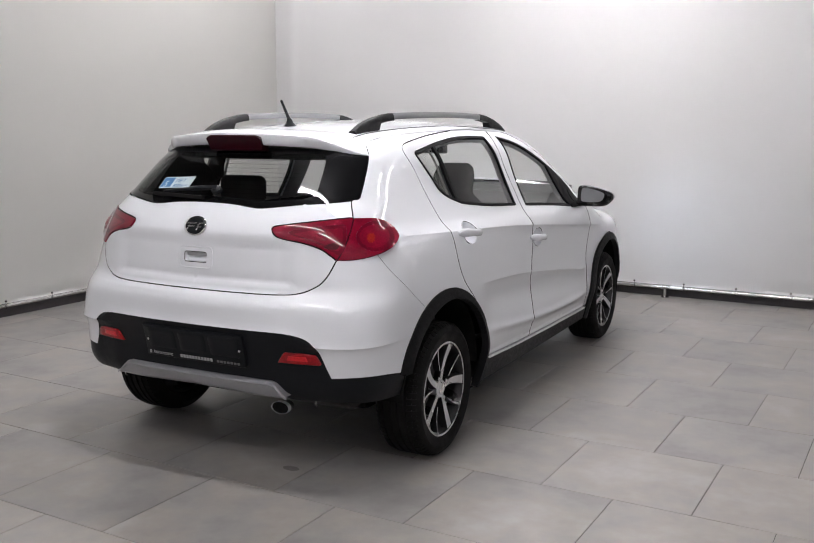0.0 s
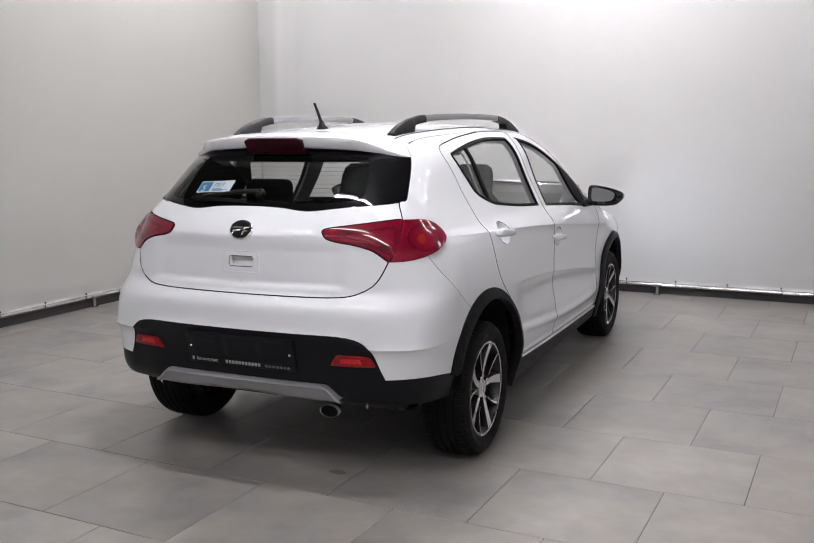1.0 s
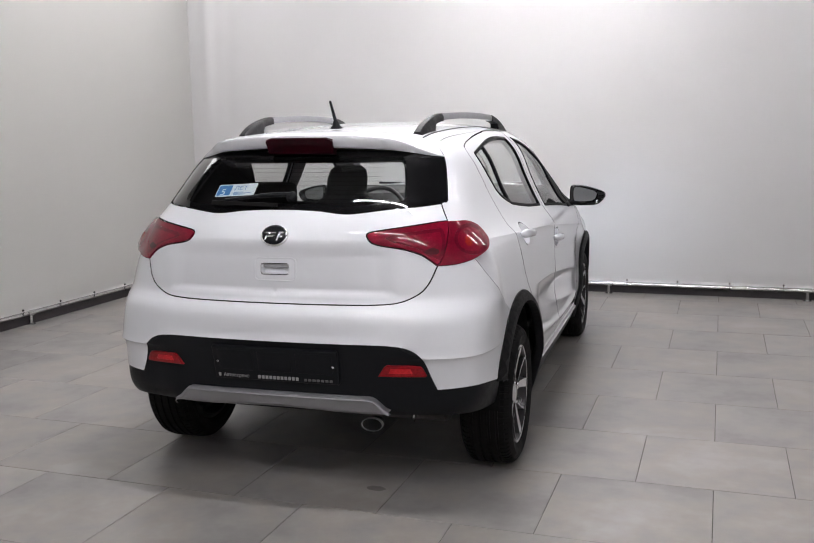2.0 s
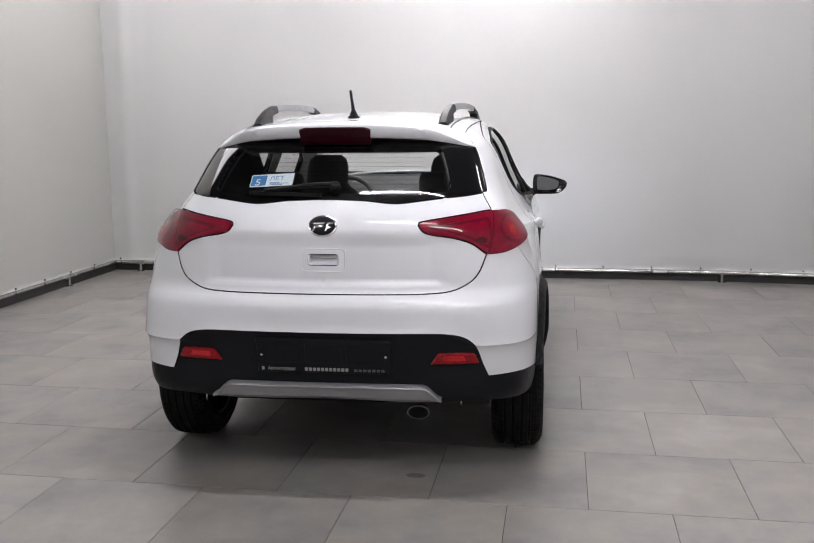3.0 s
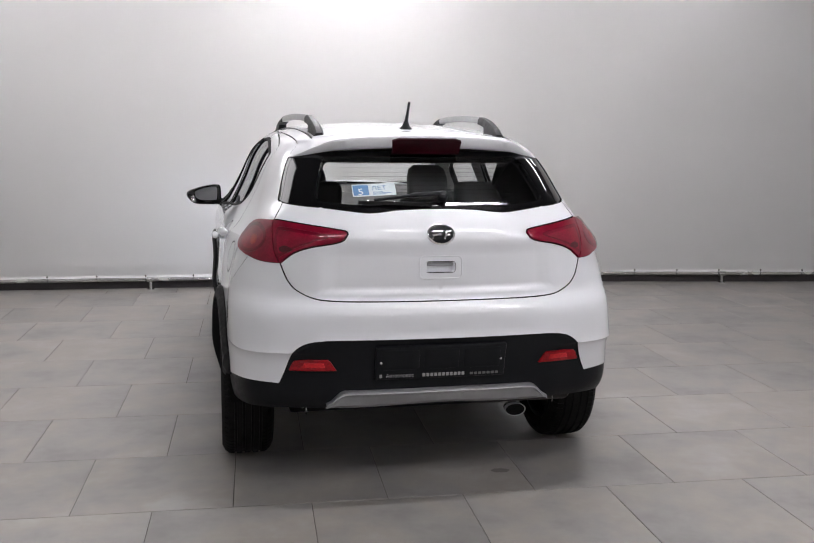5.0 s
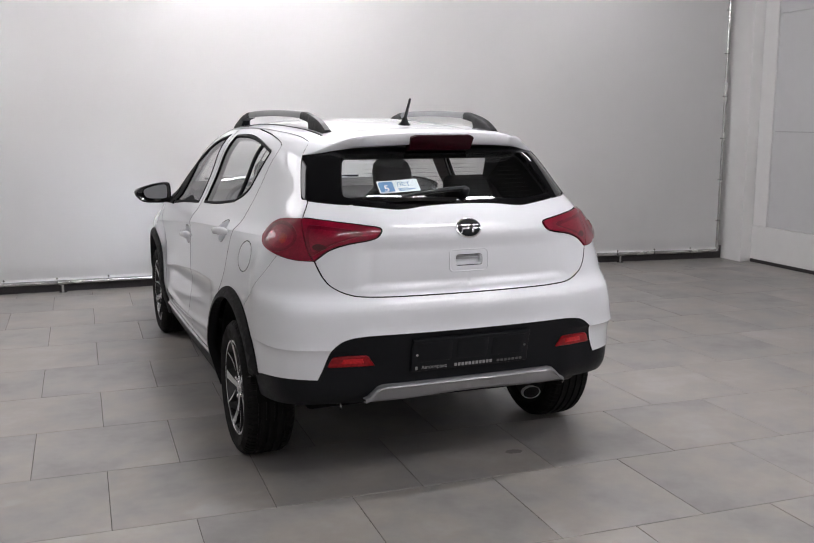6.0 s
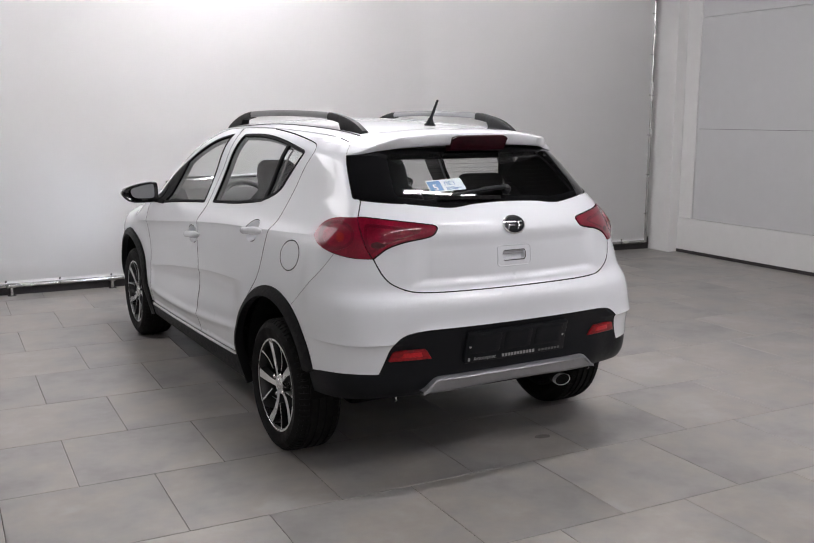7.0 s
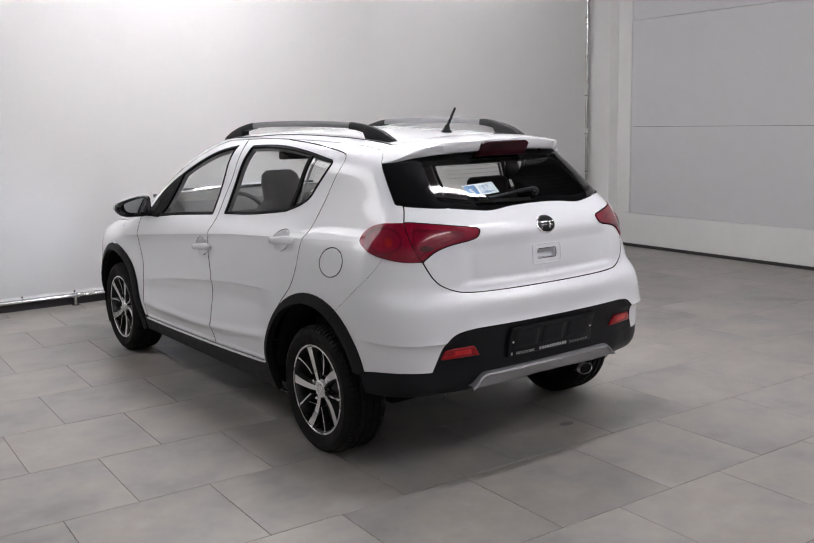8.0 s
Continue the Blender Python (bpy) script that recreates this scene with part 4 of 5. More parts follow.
def liner():
    """The inner side of the body: pillars, door cards and lining, set in from the skin."""
    kinds = ("body_side", "roof_side", "fuel_flap", "front_door", "rear_door", "tailgate", "bumper", "inner_tail_lamp", "outer_tail_lamp", "lamp_ring", "lamp_bowl", "indicator_bulb", "lamp_field", "lamp_core", "reversing_lamp", "window_border", "sill", "lower_bumper")
    frames = ("front_frame", "rear_frame")
    mid = FLAT[TRIS].mean(1)
    ok = np.isin(KIND.astype(str), kinds + frames) & (mid[:, 0] < END - Y0 + 2.3)
    # Rear pillar lining stays black, painting in how little light reaches it.
    high = (mid[:, 1] > 1.04) & (mid[:, 0] > 1.06)
    for nm, mat, want, lab in (("inner_trim", TRIM, ~high, "black cabin lining, painted dark at the unlit rear pillars"), ("pillar_trim", UPPER_TRIM, high, "grey pillar lining")):
        tri = TRIS[ok & want]
        used, tri = np.unique(tri, return_inverse=True)
        tri = tri.reshape(-1, 3)
        p = wrap(FLAT[used][:, 0], FLAT[used][:, 1])
        n = facing(np.maximum(p, [[1e-3, -9, -9]]))
        a = FLAT[used][:, 0]
        thick = 0.032 + 0.20 * step(a - 0.61 - 0.6 * (FLAT[used][:, 1] - 1.178), 0.0, 0.12) * (1 - step(a, 0.90, 1.12)) * step(FLAT[used][:, 1], 1.06, 1.12) * (a < 1.12)
        q = p - n * thick[:, None]
        q[:, 0] = np.maximum(q[:, 0], 0)
        k = len(q)
        mesh_ob(nm, list(q) + list(q * [-1, 1, 1]), list(tri) + [t[::-1] + k for t in tri], mat, car, lab)
    ys, xs = np.linspace(-0.28, 1.44, 30), np.linspace(-0.97, 0.97, 15)
    pts = [(float(roof_edge(y)) * x, y) for y in ys for x in xs]
    r = over([u for u, v in pts], [v for u, v in pts]) - [[0, 0, 0.045]]
    c = len(xs)
    mesh_ob("headlining", r, [(i * c + j, i * c + j + 1, (i + 1) * c + j + 1, (i + 1) * c + j) for i in range(len(ys) - 1) for j in range(c - 1)], LINING, car, "light grey roof lining")


liner()


def underbody():
    bm = bmesh.new()
    box(bm, (-0.60, -0.36, 0.30), (0.60, 3.1, 0.42), 0.02)
    box(bm, (-0.62, -0.60, 0.40), (0.62, -0.3, 0.46), 0.02)
    # These two boxes hang low, added to block light from under the car.
    box(bm, (-0.74, 0.44, 0.205), (0.74, 2.08, 0.42), 0.02)
    box(bm, (-0.56, -0.26, 0.225), (0.56, 0.44, 0.40), 0.02)
    part("underbody", bm, UNDER, car)
    for cy in (-0.012, 2.545):
        for s in (1, -1):
            bm = bmesh.new()
            t = [math.radians(v) for v in range(-30 if cy > 1 else 0, 181, 6)]
            for i in range(len(t) - 1):
                q = [(s * (0.835 if cy > 1 else 0.815), cy + 0.385 * math.cos(w), 0.33 + 0.385 * math.sin(w)) for w in (t[i], t[i + 1])]
                r = [(s * 0.50, y, z) for _, y, z in q]
                bm.faces.new([bm.verts.new(v) for v in (q[0], q[1], r[1], r[0])])
            bm.faces.new([bm.verts.new((s * 0.50, cy + 0.385 * math.cos(w), 0.33 + 0.385 * math.sin(w))) for w in t])
            bmesh.ops.remove_doubles(bm, verts=bm.verts, dist=1e-5)
            bmesh.ops.solidify(bm, geom=bm.faces[:], thickness=0.004)
            part("wheel_housing", bm, UNDER, car)


underbody()


def wheel(x, y, flip):
    # tyre: outer side towards +x
    half, R, r = 0.100, 0.304, 0.214
    prof = [(-half + 0.012, r), (-half - 0.006, 0.235), (-half - 0.010, 0.262), (-half + 0.002, 0.285), (-half + 0.018, 0.299)]
    for g in (-0.052, -0.018, 0.018, 0.052):
        prof += [(g - 0.0065, R - 0.001), (g - 0.0045, R - 0.008), (g + 0.0045, R - 0.008), (g + 0.0065, R - 0.001)]
    prof += [(half - 0.018, 0.299), (half - 0.002, 0.285), (half + 0.010, 0.262), (half + 0.006, 0.232), (half - 0.004, 0.212), (half - 0.012, 0.212)]
    tyre_bm = lathe(prof, 216, "X", True)
    # shoulder sipes
    sip = [f for f in tyre_bm.faces if 0.289 < math.hypot(f.calc_center_median().y, f.calc_center_median().z) and abs(f.calc_center_median().x) > 0.058]
    sip = [f for f in sip if int(math.degrees(math.atan2(f.calc_center_median().z, f.calc_center_median().y)) // (360 / 216)) % 3 == 0]
    bmesh.ops.inset_individual(tyre_bm, faces=sip, thickness=0.0009, depth=-0.004)
    bm = lathe([(-0.09, 0.206), (-0.085, 0.221), (0.070, 0.221), (0.088, 0.216), (0.095, 0.211), (0.096, 0.203), (0.088, 0.198), (0.03, 0.194), (-0.02, 0.194), (-0.09, 0.196)], 72, "X", True)
    root = part("wheel", bm, RIM_BLACK, car, "black alloy wheel with machined silver spokes", True)
    bm = lathe([(0.090, 0.2135), (0.0965, 0.2125), (0.0975, 0.205), (0.092, 0.201), (0.088, 0.206)], 72, "X", True)
    part("rim_lip", bm, ALLOY, root, "machined silver rim lip", True)
    part("tyre", tyre_bm, RUBBER, root, "black rubber tyre", True, 25)
    bm = lathe([(-0.05, 0.0), (-0.05, 0.15), (-0.035, 0.15), (-0.035, 0.0)], 40, "X")
    part("brake_disc", bm, STEEL, root, smooth=True)
    bm = lathe([(0.0, 0.0), (-0.03, 0.2), (-0.02, 0.2), (0.03, 0.075), (0.04, 0.0)], 60, "X")
    part("wheel_dish", bm, RIM_BLACK, root, "gloss black wheel dish", True)
    for k in range(5):
        a0 = math.radians(90 + 72 * k)
        # a broad bent spoke that widens to the rim, and a thin one beside it
        for r0, r1, off0, off1, w0, w1, kink, nm in ((0.030, 0.201, -7, -17, 0.025, 0.044, 1, "spoke"), (0.085, 0.202, 13, 21, 0.006, 0.011, 0, "thin_spoke")):
            bm = bmesh.new()
            rows = []
            for i in range(11):
                f = i / 10
                rad = r0 + (r1 - r0) * f
                ang = a0 + math.radians(off0 + (off1 - off0) * f + kink * math.sin(f * math.pi) * (1 - f))
                w = w0 + (w1 - w0) * f**1.6
                h = 0.074 + 0.020 * (rad / 0.206) ** 1.3 - 0.004 * math.sin(f * math.pi)
                c, s = math.cos(ang), math.sin(ang)
                row = []
                for u, hh in ((-0.62, -0.030), (-0.52, -0.004), (-0.47, 0), (0.47, 0), (0.52, -0.004), (0.62, -0.030)):
                    row.append(bm.verts.new((h + hh, rad * c - u * w * s, rad * s + u * w * c)))
                rows.append(row)
            for a, b in zip(rows, rows[1:]):
                for j in range(5):
                    f = bm.faces.new((a[j], a[j + 1], b[j + 1], b[j]))
                    f.material_index = 0 if j == 2 else 1
            for end in (rows[0], rows[-1]):
                bm.faces.new(end).material_index = 1
            bmesh.ops.recalc_face_normals(bm, faces=bm.faces)
            sp = part(nm, bm, ALLOY, root, "machined silver spoke with black flanks", True, 30)
            sp.data.materials.append(RIM_BLACK)
    bm = lathe([(0.03, 0.044), (0.076, 0.042), (0.080, 0.036), (0.080, 0.029), (0.083, 0.027), (0.085, 0.0)], 32, "X")
    part("hub_cap", bm, ALLOY, root, smooth=True)
    for k in range(4):
        a = math.radians(30 + 90 * k)
        bm = lathe([(0.03, 0.011), (0.080, 0.010), (0.084, 0.006), (0.084, 0.0)], 6, "X")
        nut = part("wheel_nut", bm, CHROME, root, "bright wheel nut")
        nut.location = (0, 0.056 * math.cos(a), 0.056 * math.sin(a))
    return root


def place_wheels():
    w = wheel(0, 0, False)
    w.matrix_basis = pose(0.740, -0.040, 0.303, -2, 0, 0)
    for x, y, turn, spin in ((-0.740, -0.040, 180, 32), (0.755, 2.540, 0, 40), (-0.755, 2.540, 180, -10)):
        c = copy_thing(w, pose(x, y, 0.303, 0, 0, turn) @ pose(0, 0, 0, spin))


place_wheels()


# ---- fittings of the car ----
def rear_many(x, z):
    """Skin places and normals seen from straight behind, for arrays."""
    x, z = np.asarray(x, float), np.asarray(z, float)
    side_ = np.where(x < 0, -1.0, 1.0)
    a = np.stack([np.abs(x), 0 * x + 0.15, z], -1)
    w = np.stack([0 * x, 0 * x - 1, 0 * x], -1)
    p = a + w * shoot(a, w)[:, None]
    n = facing(np.maximum(p, [[1e-3, -9, -9]]))
    p[:, 0] *= side_
    n[:, 0] *= side_
    return p, n


def flank_many(y, z, s=1):
    """Skin places and normals seen from the side, for arrays."""
    y, z = np.asarray(y, float), np.asarray(z, float)
    a = np.stack([0 * y, y, z], -1)
    w = np.stack([0 * y + 1, 0 * y, 0 * y], -1)
    p = a + w * shoot(a, w)[:, None]
    n = facing(p)
    return p * [s, 1, 1], n * [s, 1, 1]


def rear(x, z):
    p, n = rear_many([x], [z])
    return Vector(p[0]), Vector(n[0])


def relief(name, outline, mat, parent, lift, chamfer=0.003, where=rear_many, label="", base=-0.004, smooth=True):
    """A raised plate on the skin with a chamfered edge, from an outline in the skin's own view."""
    q = np.array(outline, float)
    mid = q.mean(0)
    t = np.roll(q, -1, 0) - np.roll(q, 1, 0)
    t /= np.linalg.norm(t, axis=1, keepdims=True) + 1e-9
    area = np.sum(q[:, 0] * np.roll(q[:, 1], -1) - np.roll(q[:, 0], -1) * q[:, 1])
    n2 = np.stack([-t[:, 1], t[:, 0]], -1) * (1 if area > 0 else -1)
    top = q + n2 * chamfer
    m = len(q)
    loops = [(q, base), (q, lift - chamfer), (q + n2 * chamfer * 0.35, lift - chamfer * 0.3), (top, lift), (mid + (top - mid) * 0.66, lift), (mid + (top - mid) * 0.33, lift), (mid[None], lift)]
    flat = np.concatenate([a for a, b in loops])
    high = np.concatenate([np.full(len(a), b) for a, b in loops])
    p, n = where(flat[:, 0], flat[:, 1])
    verts = p + n * high[:, None]
    faces = [(r * m + j, r * m + (j + 1) % m, (r + 1) * m + (j + 1) % m, (r + 1) * m + j) for r in range(5) for j in range(m)]
    faces += [(5 * m + j, 5 * m + (j + 1) % m, 6 * m) for j in range(m)]
    bm = bmesh.new()
    vs = [bm.verts.new(v) for v in verts]
    for f in faces:
        bm.faces.new([vs[k] for k in f])
    bmesh.ops.recalc_face_normals(bm, faces=bm.faces)
    return part(name, bm, mat, parent, label, smooth, 40)


def rounded(x0, z0, x1, z1, r, n=4):
    out = []
    for cx, cz, a0 in ((x1 - r, z1 - r, 0), (x0 + r, z1 - r, 90), (x0 + r, z0 + r, 180), (x1 - r, z0 + r, 270)):
        out += [(cx + r * math.cos(math.radians(a0 + 90 * i / n)), cz + r * math.sin(math.radians(a0 + 90 * i / n))) for i in range(n + 1)]
    return out


def dense_outline(pts, size=0.02):
    out = []
    for p, q in zip(pts, pts[1:] + pts[:1]):
        n = max(1, int(math.hypot(q[0] - p[0], q[1] - p[1]) / size))
        out += [(p[0] + (q[0] - p[0]) * i / n, p[1] + (q[1] - p[1]) * i / n) for i in range(n)]
    return out


def spoiler():
    """Top sheet from the roof seam to a lip, a rear face and an underside that runs back to the glass."""
    bm = bmesh.new()
    end = wrap([0.708], [1.338])[0]
    u = np.linspace(-1, 1, 65)
    e = np.abs(u) * end[0]
    drop = step(e, 0.36, end[0])
    y_te = -0.435 + 0.34 * e**2 + (end[1] + 0.435 - 0.34 * end[0] ** 2) * drop
    z_te = 1.432 - 0.10 * e**2 - 0.25 * e**4
    z_te = z_te + (end[2] - z_te[0]) * drop
    z_low = 1.383 - 0.10 * e**2
    z_low = z_low + (end[2] - z_low[0]) * drop
    lo, hi = 0 * e, 0 * e + 0.708
    for _ in range(16):
        mid = (lo + hi) / 2
        short = wrap(mid, z_low)[:, 0] < e
        lo, hi = np.where(short, mid, lo), np.where(short, hi, mid)
    deep = wrap(hi, z_low)
    y_te = np.minimum(y_te, deep[:, 1] - 0.010 * (1 - drop))
    rows = []
    vs = np.array([0, 0.12, 0.25, 0.4, 0.55, 0.7, 0.82, 0.91, 0.97, 1.0])
    front = over(np.abs(u) * 0.50, 0 * u - 0.15)[:, 2]
    for v in vs:
        x = u * (0.50 + (end[0] - 0.50) * v**1.5)
        y = -0.15 + (y_te + 0.15) * v
        z = front + (z_te - front) * v + 0.010 * v * (1 - v) * 4 * (1 - np.abs(u) ** 3)
        rim = over([0.50 + (end[0] - 0.50) * v**1.5], [-0.15 + (end[1] + 0.15) * v])[0, 2]
        z = z + (rim - z[-1]) * np.abs(u) ** 6
        rows.append(np.stack([x, y, z + 0.0015], -1))
    thin = 1 - drop
    x = u * end[0]
    rows.append(np.stack([x, y_te - 0.003 * thin, z_te - 0.007 * thin], -1))
    rows.append(np.stack([x, y_te + 0.016 * thin, z_low + 0.008 * thin], -1))
    rows.append(np.stack([x, y_te + 0.024 * thin, z_low], -1))
    deep = deep * np.stack([np.sign(u), 0 * u + 1, 0 * u + 1], -1)
    rows.append(rows[-1] * 0.5 + deep * 0.5)
    rows.append(deep + [[0, 0.006, 0]] * thin[:, None])
    rows = [[bm.verts.new(p) for p in r] for r in rows]
    for a, b in zip(rows, rows[1:]):
        for j in range(len(a) - 1):
            bm.faces.new((a[j], a[j + 1], b[j + 1], b[j]))
    bmesh.ops.recalc_face_normals(bm, faces=bm.faces)
    sp = part("spoiler", bm, PAINT, gate, "white roof spoiler", True, 50)
    bm = bmesh.new()
    rows = []
    for x in np.linspace(-0.146, 0.146, 13):
        e = abs(x)
        cut = 0.012 * step(e, 0.125, 0.146)
        y = -0.439 + 0.34 * e * e
        rows.append([bm.verts.new(v) for v in ((x, y + 0.05, 1.431), (x, y + 0.006, 1.429 - cut), (x, y - 0.003, 1.420 - cut), (x * 0.97, y + 0.014, 1.374), (x * 0.97, y + 0.022, 1.360), (x * 0.94, y + 0.07, 1.352))])
    for a, b in zip(rows, rows[1:]):
        for j in range(len(a) - 1):
            bm.faces.new((a[j], a[j + 1], b[j + 1], b[j]))
    bm.faces.new(rows[0])
    bm.faces.new(rows[-1])
    bmesh.ops.recalc_face_normals(bm, faces=bm.faces)
    part("brake_lamp", bm, RED_DARK, sp, "dark red high brake lamp", True, 40)


spoiler()


def roof_rails():
    for s in (1, -1):
        line_ = through_points([(-0.115, 1.440), (-0.03, 1.478), (0.10, 1.508), (0.26, 1.525), (0.70, 1.536), (1.13, 1.531), (1.30, 1.512), (1.42, 1.482), (1.50, 1.452)], 6)
        def xat(y):
            return s * (0.414 + 0.04 * y)
        rail = None
        mid = [(y, z) for y, z in line_ if 0.20 < y < 1.20]
        sec = [(-0.014, -0.030), (0.014, -0.030), (0.016, -0.012), (0.010, 0.0), (-0.010, 0.0), (-0.016, -0.012)]
        rail = part("roof_rail", sweep([(xat(y), y, z) for y, z in mid], sec), SILVER, car, "grey roof rail with black feet", True, 40)
        for lo, hi, tip in ((-0.2, 0.235, -0.115), (1.17, 1.6, 1.5)):
            foot = [(y, z) for y, z in line_ if lo < y < hi]
            bm = bmesh.new()
            rows = []
            under = over([abs(xat(y)) for y, z in foot], [y for y, z in foot])[:, 2]
            for (y, z), base_z in zip(foot, under):
                depth = abs(y - tip)
                solid = depth < 0.20
                bot = base_z - 0.004 if solid else z - 0.033
                w = 0.020 + 0.004 * (depth < 0.2)
                x = xat(y)
                top = max(z, base_z + 0.004)
                rows.append([bm.verts.new(v) for v in ((x - w, y, bot), (x - w * 0.95, y, top - 0.012), (x - w * 0.5, y, top + 0.001), (x + w * 0.5, y, top + 0.001), (x + w * 0.95, y, top - 0.012), (x + w, y, bot))])
            for a, b in zip(rows, rows[1:]):
                for j in range(6):
                    bm.faces.new((a[j], a[(j + 1) % 6], b[(j + 1) % 6], b[j]))
            bm.faces.new(rows[0])
            bm.faces.new(rows[-1])
            bmesh.ops.recalc_face_normals(bm, faces=bm.faces)
            part("rail_foot", bm, FLARE_PLASTIC, rail, "black plastic rail foot", True, 40)
        ys = np.linspace(-0.20, 1.40, 40)
        ditch = [(s * p[0], p[1], p[2] + 0.001) for p in over(0.452 + 0.04 * ys, ys)]
        part("roof_strip", sweep(ditch, [(-0.005, -0.005), (0.005, -0.005), (0.004, 0.001), (-0.004, 0.001)]), FLARE_PLASTIC, car, "black roof moulding")


roof_rails()


def sill_edges():
    """The folded edge of the doors just above the sill, painted brighter as lit."""
    for s in (1, -1):
        ys = np.linspace(0.42, 2.06, 60)
        p, n = flank_many(ys, door_foot(ys) + 0.003, s)
        line_ = p + n * 0.009
        part("sill_edge", sweep(line_, [(-0.008, -0.004), (0.008, -0.004), (0.008, 0.0015), (0.004, 0.004), (-0.008, 0.004)]), LIT_SILL_EDGE, car, "folded door edge, painted brighter where it catches light", True, 30)


LIT_SILL_EDGE = plain("lit_sill_edge_paint", (0.80, 0.80, 0.81), 0.12, 0.0, 0.02, 60, coat=0.6)
sill_edges()


def antenna():
    p = over([0.0], [0.0])[0]
    bm = lathe([(-0.004, 0.0), (-0.004, 0.030), (0.004, 0.028), (0.014, 0.018), (0.034, 0.011), (0.042, 0.0)], 20, "Z")
    base = part("antenna", bm, BLACK_PLASTIC, car, "short black roof aerial", True)
    base.matrix_basis = pose(0, p[1], p[2], 10, 0, 0)
    bm = sweep([(0, 0, 0.028), (0, -0.022, 0.075), (0, -0.047, 0.128)], [circle(0.0085, 8), circle(0.0068, 8), circle(0.0055, 8)], up=(1, 0, 0))
    part("antenna_rod", bm, BLACK_PLASTIC, base, smooth=True)


antenna()


def mirrors():
    for s in (1, -1):
        bm = bmesh.new()
        rings = []
        # outline of the housing seen from behind, inboard to outboard
        shape = through_points([(0.0, 0.048), (0.028, 0.063), (0.10, 0.054), (0.17, 0.034), (0.207, 0.016), (0.213, -0.010), (0.190, -0.042), (0.155, -0.061), (0.08, -0.065), (0.02, -0.062), (-0.002, -0.035)], 4, True)
        pane = through_points([(0.022, 0.040), (0.045, 0.049), (0.095, 0.041), (0.150, 0.024), (0.162, 0.006), (0.150, -0.024), (0.115, -0.036), (0.04, -0.036), (0.022, -0.022)], 4, True)
        mid = np.mean(shape, 0)
        for yy, f in ((-0.030, 0.02), (-0.030, 0.78), (-0.040, 0.93), (-0.034, 1.0), (0.0, 1.0), (0.035, 0.90), (0.062, 0.66), (0.075, 0.30)):
            rings.append([bm.verts.new((s * (0.825 + (mid + (q - mid) * f)[0]), 1.975 + yy + 0.10 * (q[0] - 0.1), 1.036 + (mid + (q - mid) * f)[1])) for q in shape])
        n = len(shape)
        for a, b in zip(rings, rings[1:]):
            for j in range(n):
                bm.faces.new((a[j], a[(j + 1) % n], b[(j + 1) % n], b[j]))
        bm.faces.new(rings[-1])
        bmesh.ops.recalc_face_normals(bm, faces=bm.faces)
        m = part("door_mirror", bm, GLOSS_BLACK, car, "black door mirror with a white cap", True, 50)
        bm = bmesh.new()
        bm.faces.new([bm.verts.new((s * (0.825 + q[0]), 1.975 - 0.040 + 0.10 * (q[0] - 0.1) + 0.13 * q[1], 1.036 + q[1])) for q in pane])
        part("mirror_glass", bm, MIRROR, m, "mirror glass")
        bm = bmesh.new()
        rings = []
        for yy, f in ((-0.020, 1.012), (0.0, 1.016), (0.036, 0.92), (0.064, 0.68), (0.078, 0.31)):
            rings.append([bm.verts.new((s * (0.825 + (mid + (q - mid) * f)[0]), 1.975 + yy + 0.10 * (q[0] - 0.1), 1.036 + max((mid + (q - mid) * f)[1], -0.02))) for q in shape])
        for a, b in zip(rings, rings[1:]):
            for j in range(n):
                bm.faces.new((a[j], a[(j + 1) % n], b[(j + 1) % n], b[j]))
        bm.faces.new(rings[-1])
        bmesh.ops.recalc_face_normals(bm, faces=bm.faces)
        part("mirror_cap", bm, PAINT, m, "white mirror cap", True, 50)
        bm = sweep([(s * 0.75, 1.93, 0.985), (s * 0.81, 1.945, 0.988), (s * 0.87, 1.97, 0.994)], circle(0.036, 12, 0.022))
        part("mirror_arm", bm, SEAL, m, smooth=True)
        out = [(1.80, 0.972), (2.005, 0.968), (2.03, 0.99), (1.99, 1.03), (1.93, 1.075), (1.915, 1.06), (1.90, 1.0), (1.80, 0.992)]
        relief("mirror_base", dense_outline(out), SEAL, m, 0.008, 0.003, lambda u, v, s=s: flank_many(u, v, s))


MIRROR = plain("mirror_silver", (0.24, 0.25, 0.26), 0.03, 1.0, 0.0, 10)
mirrors()


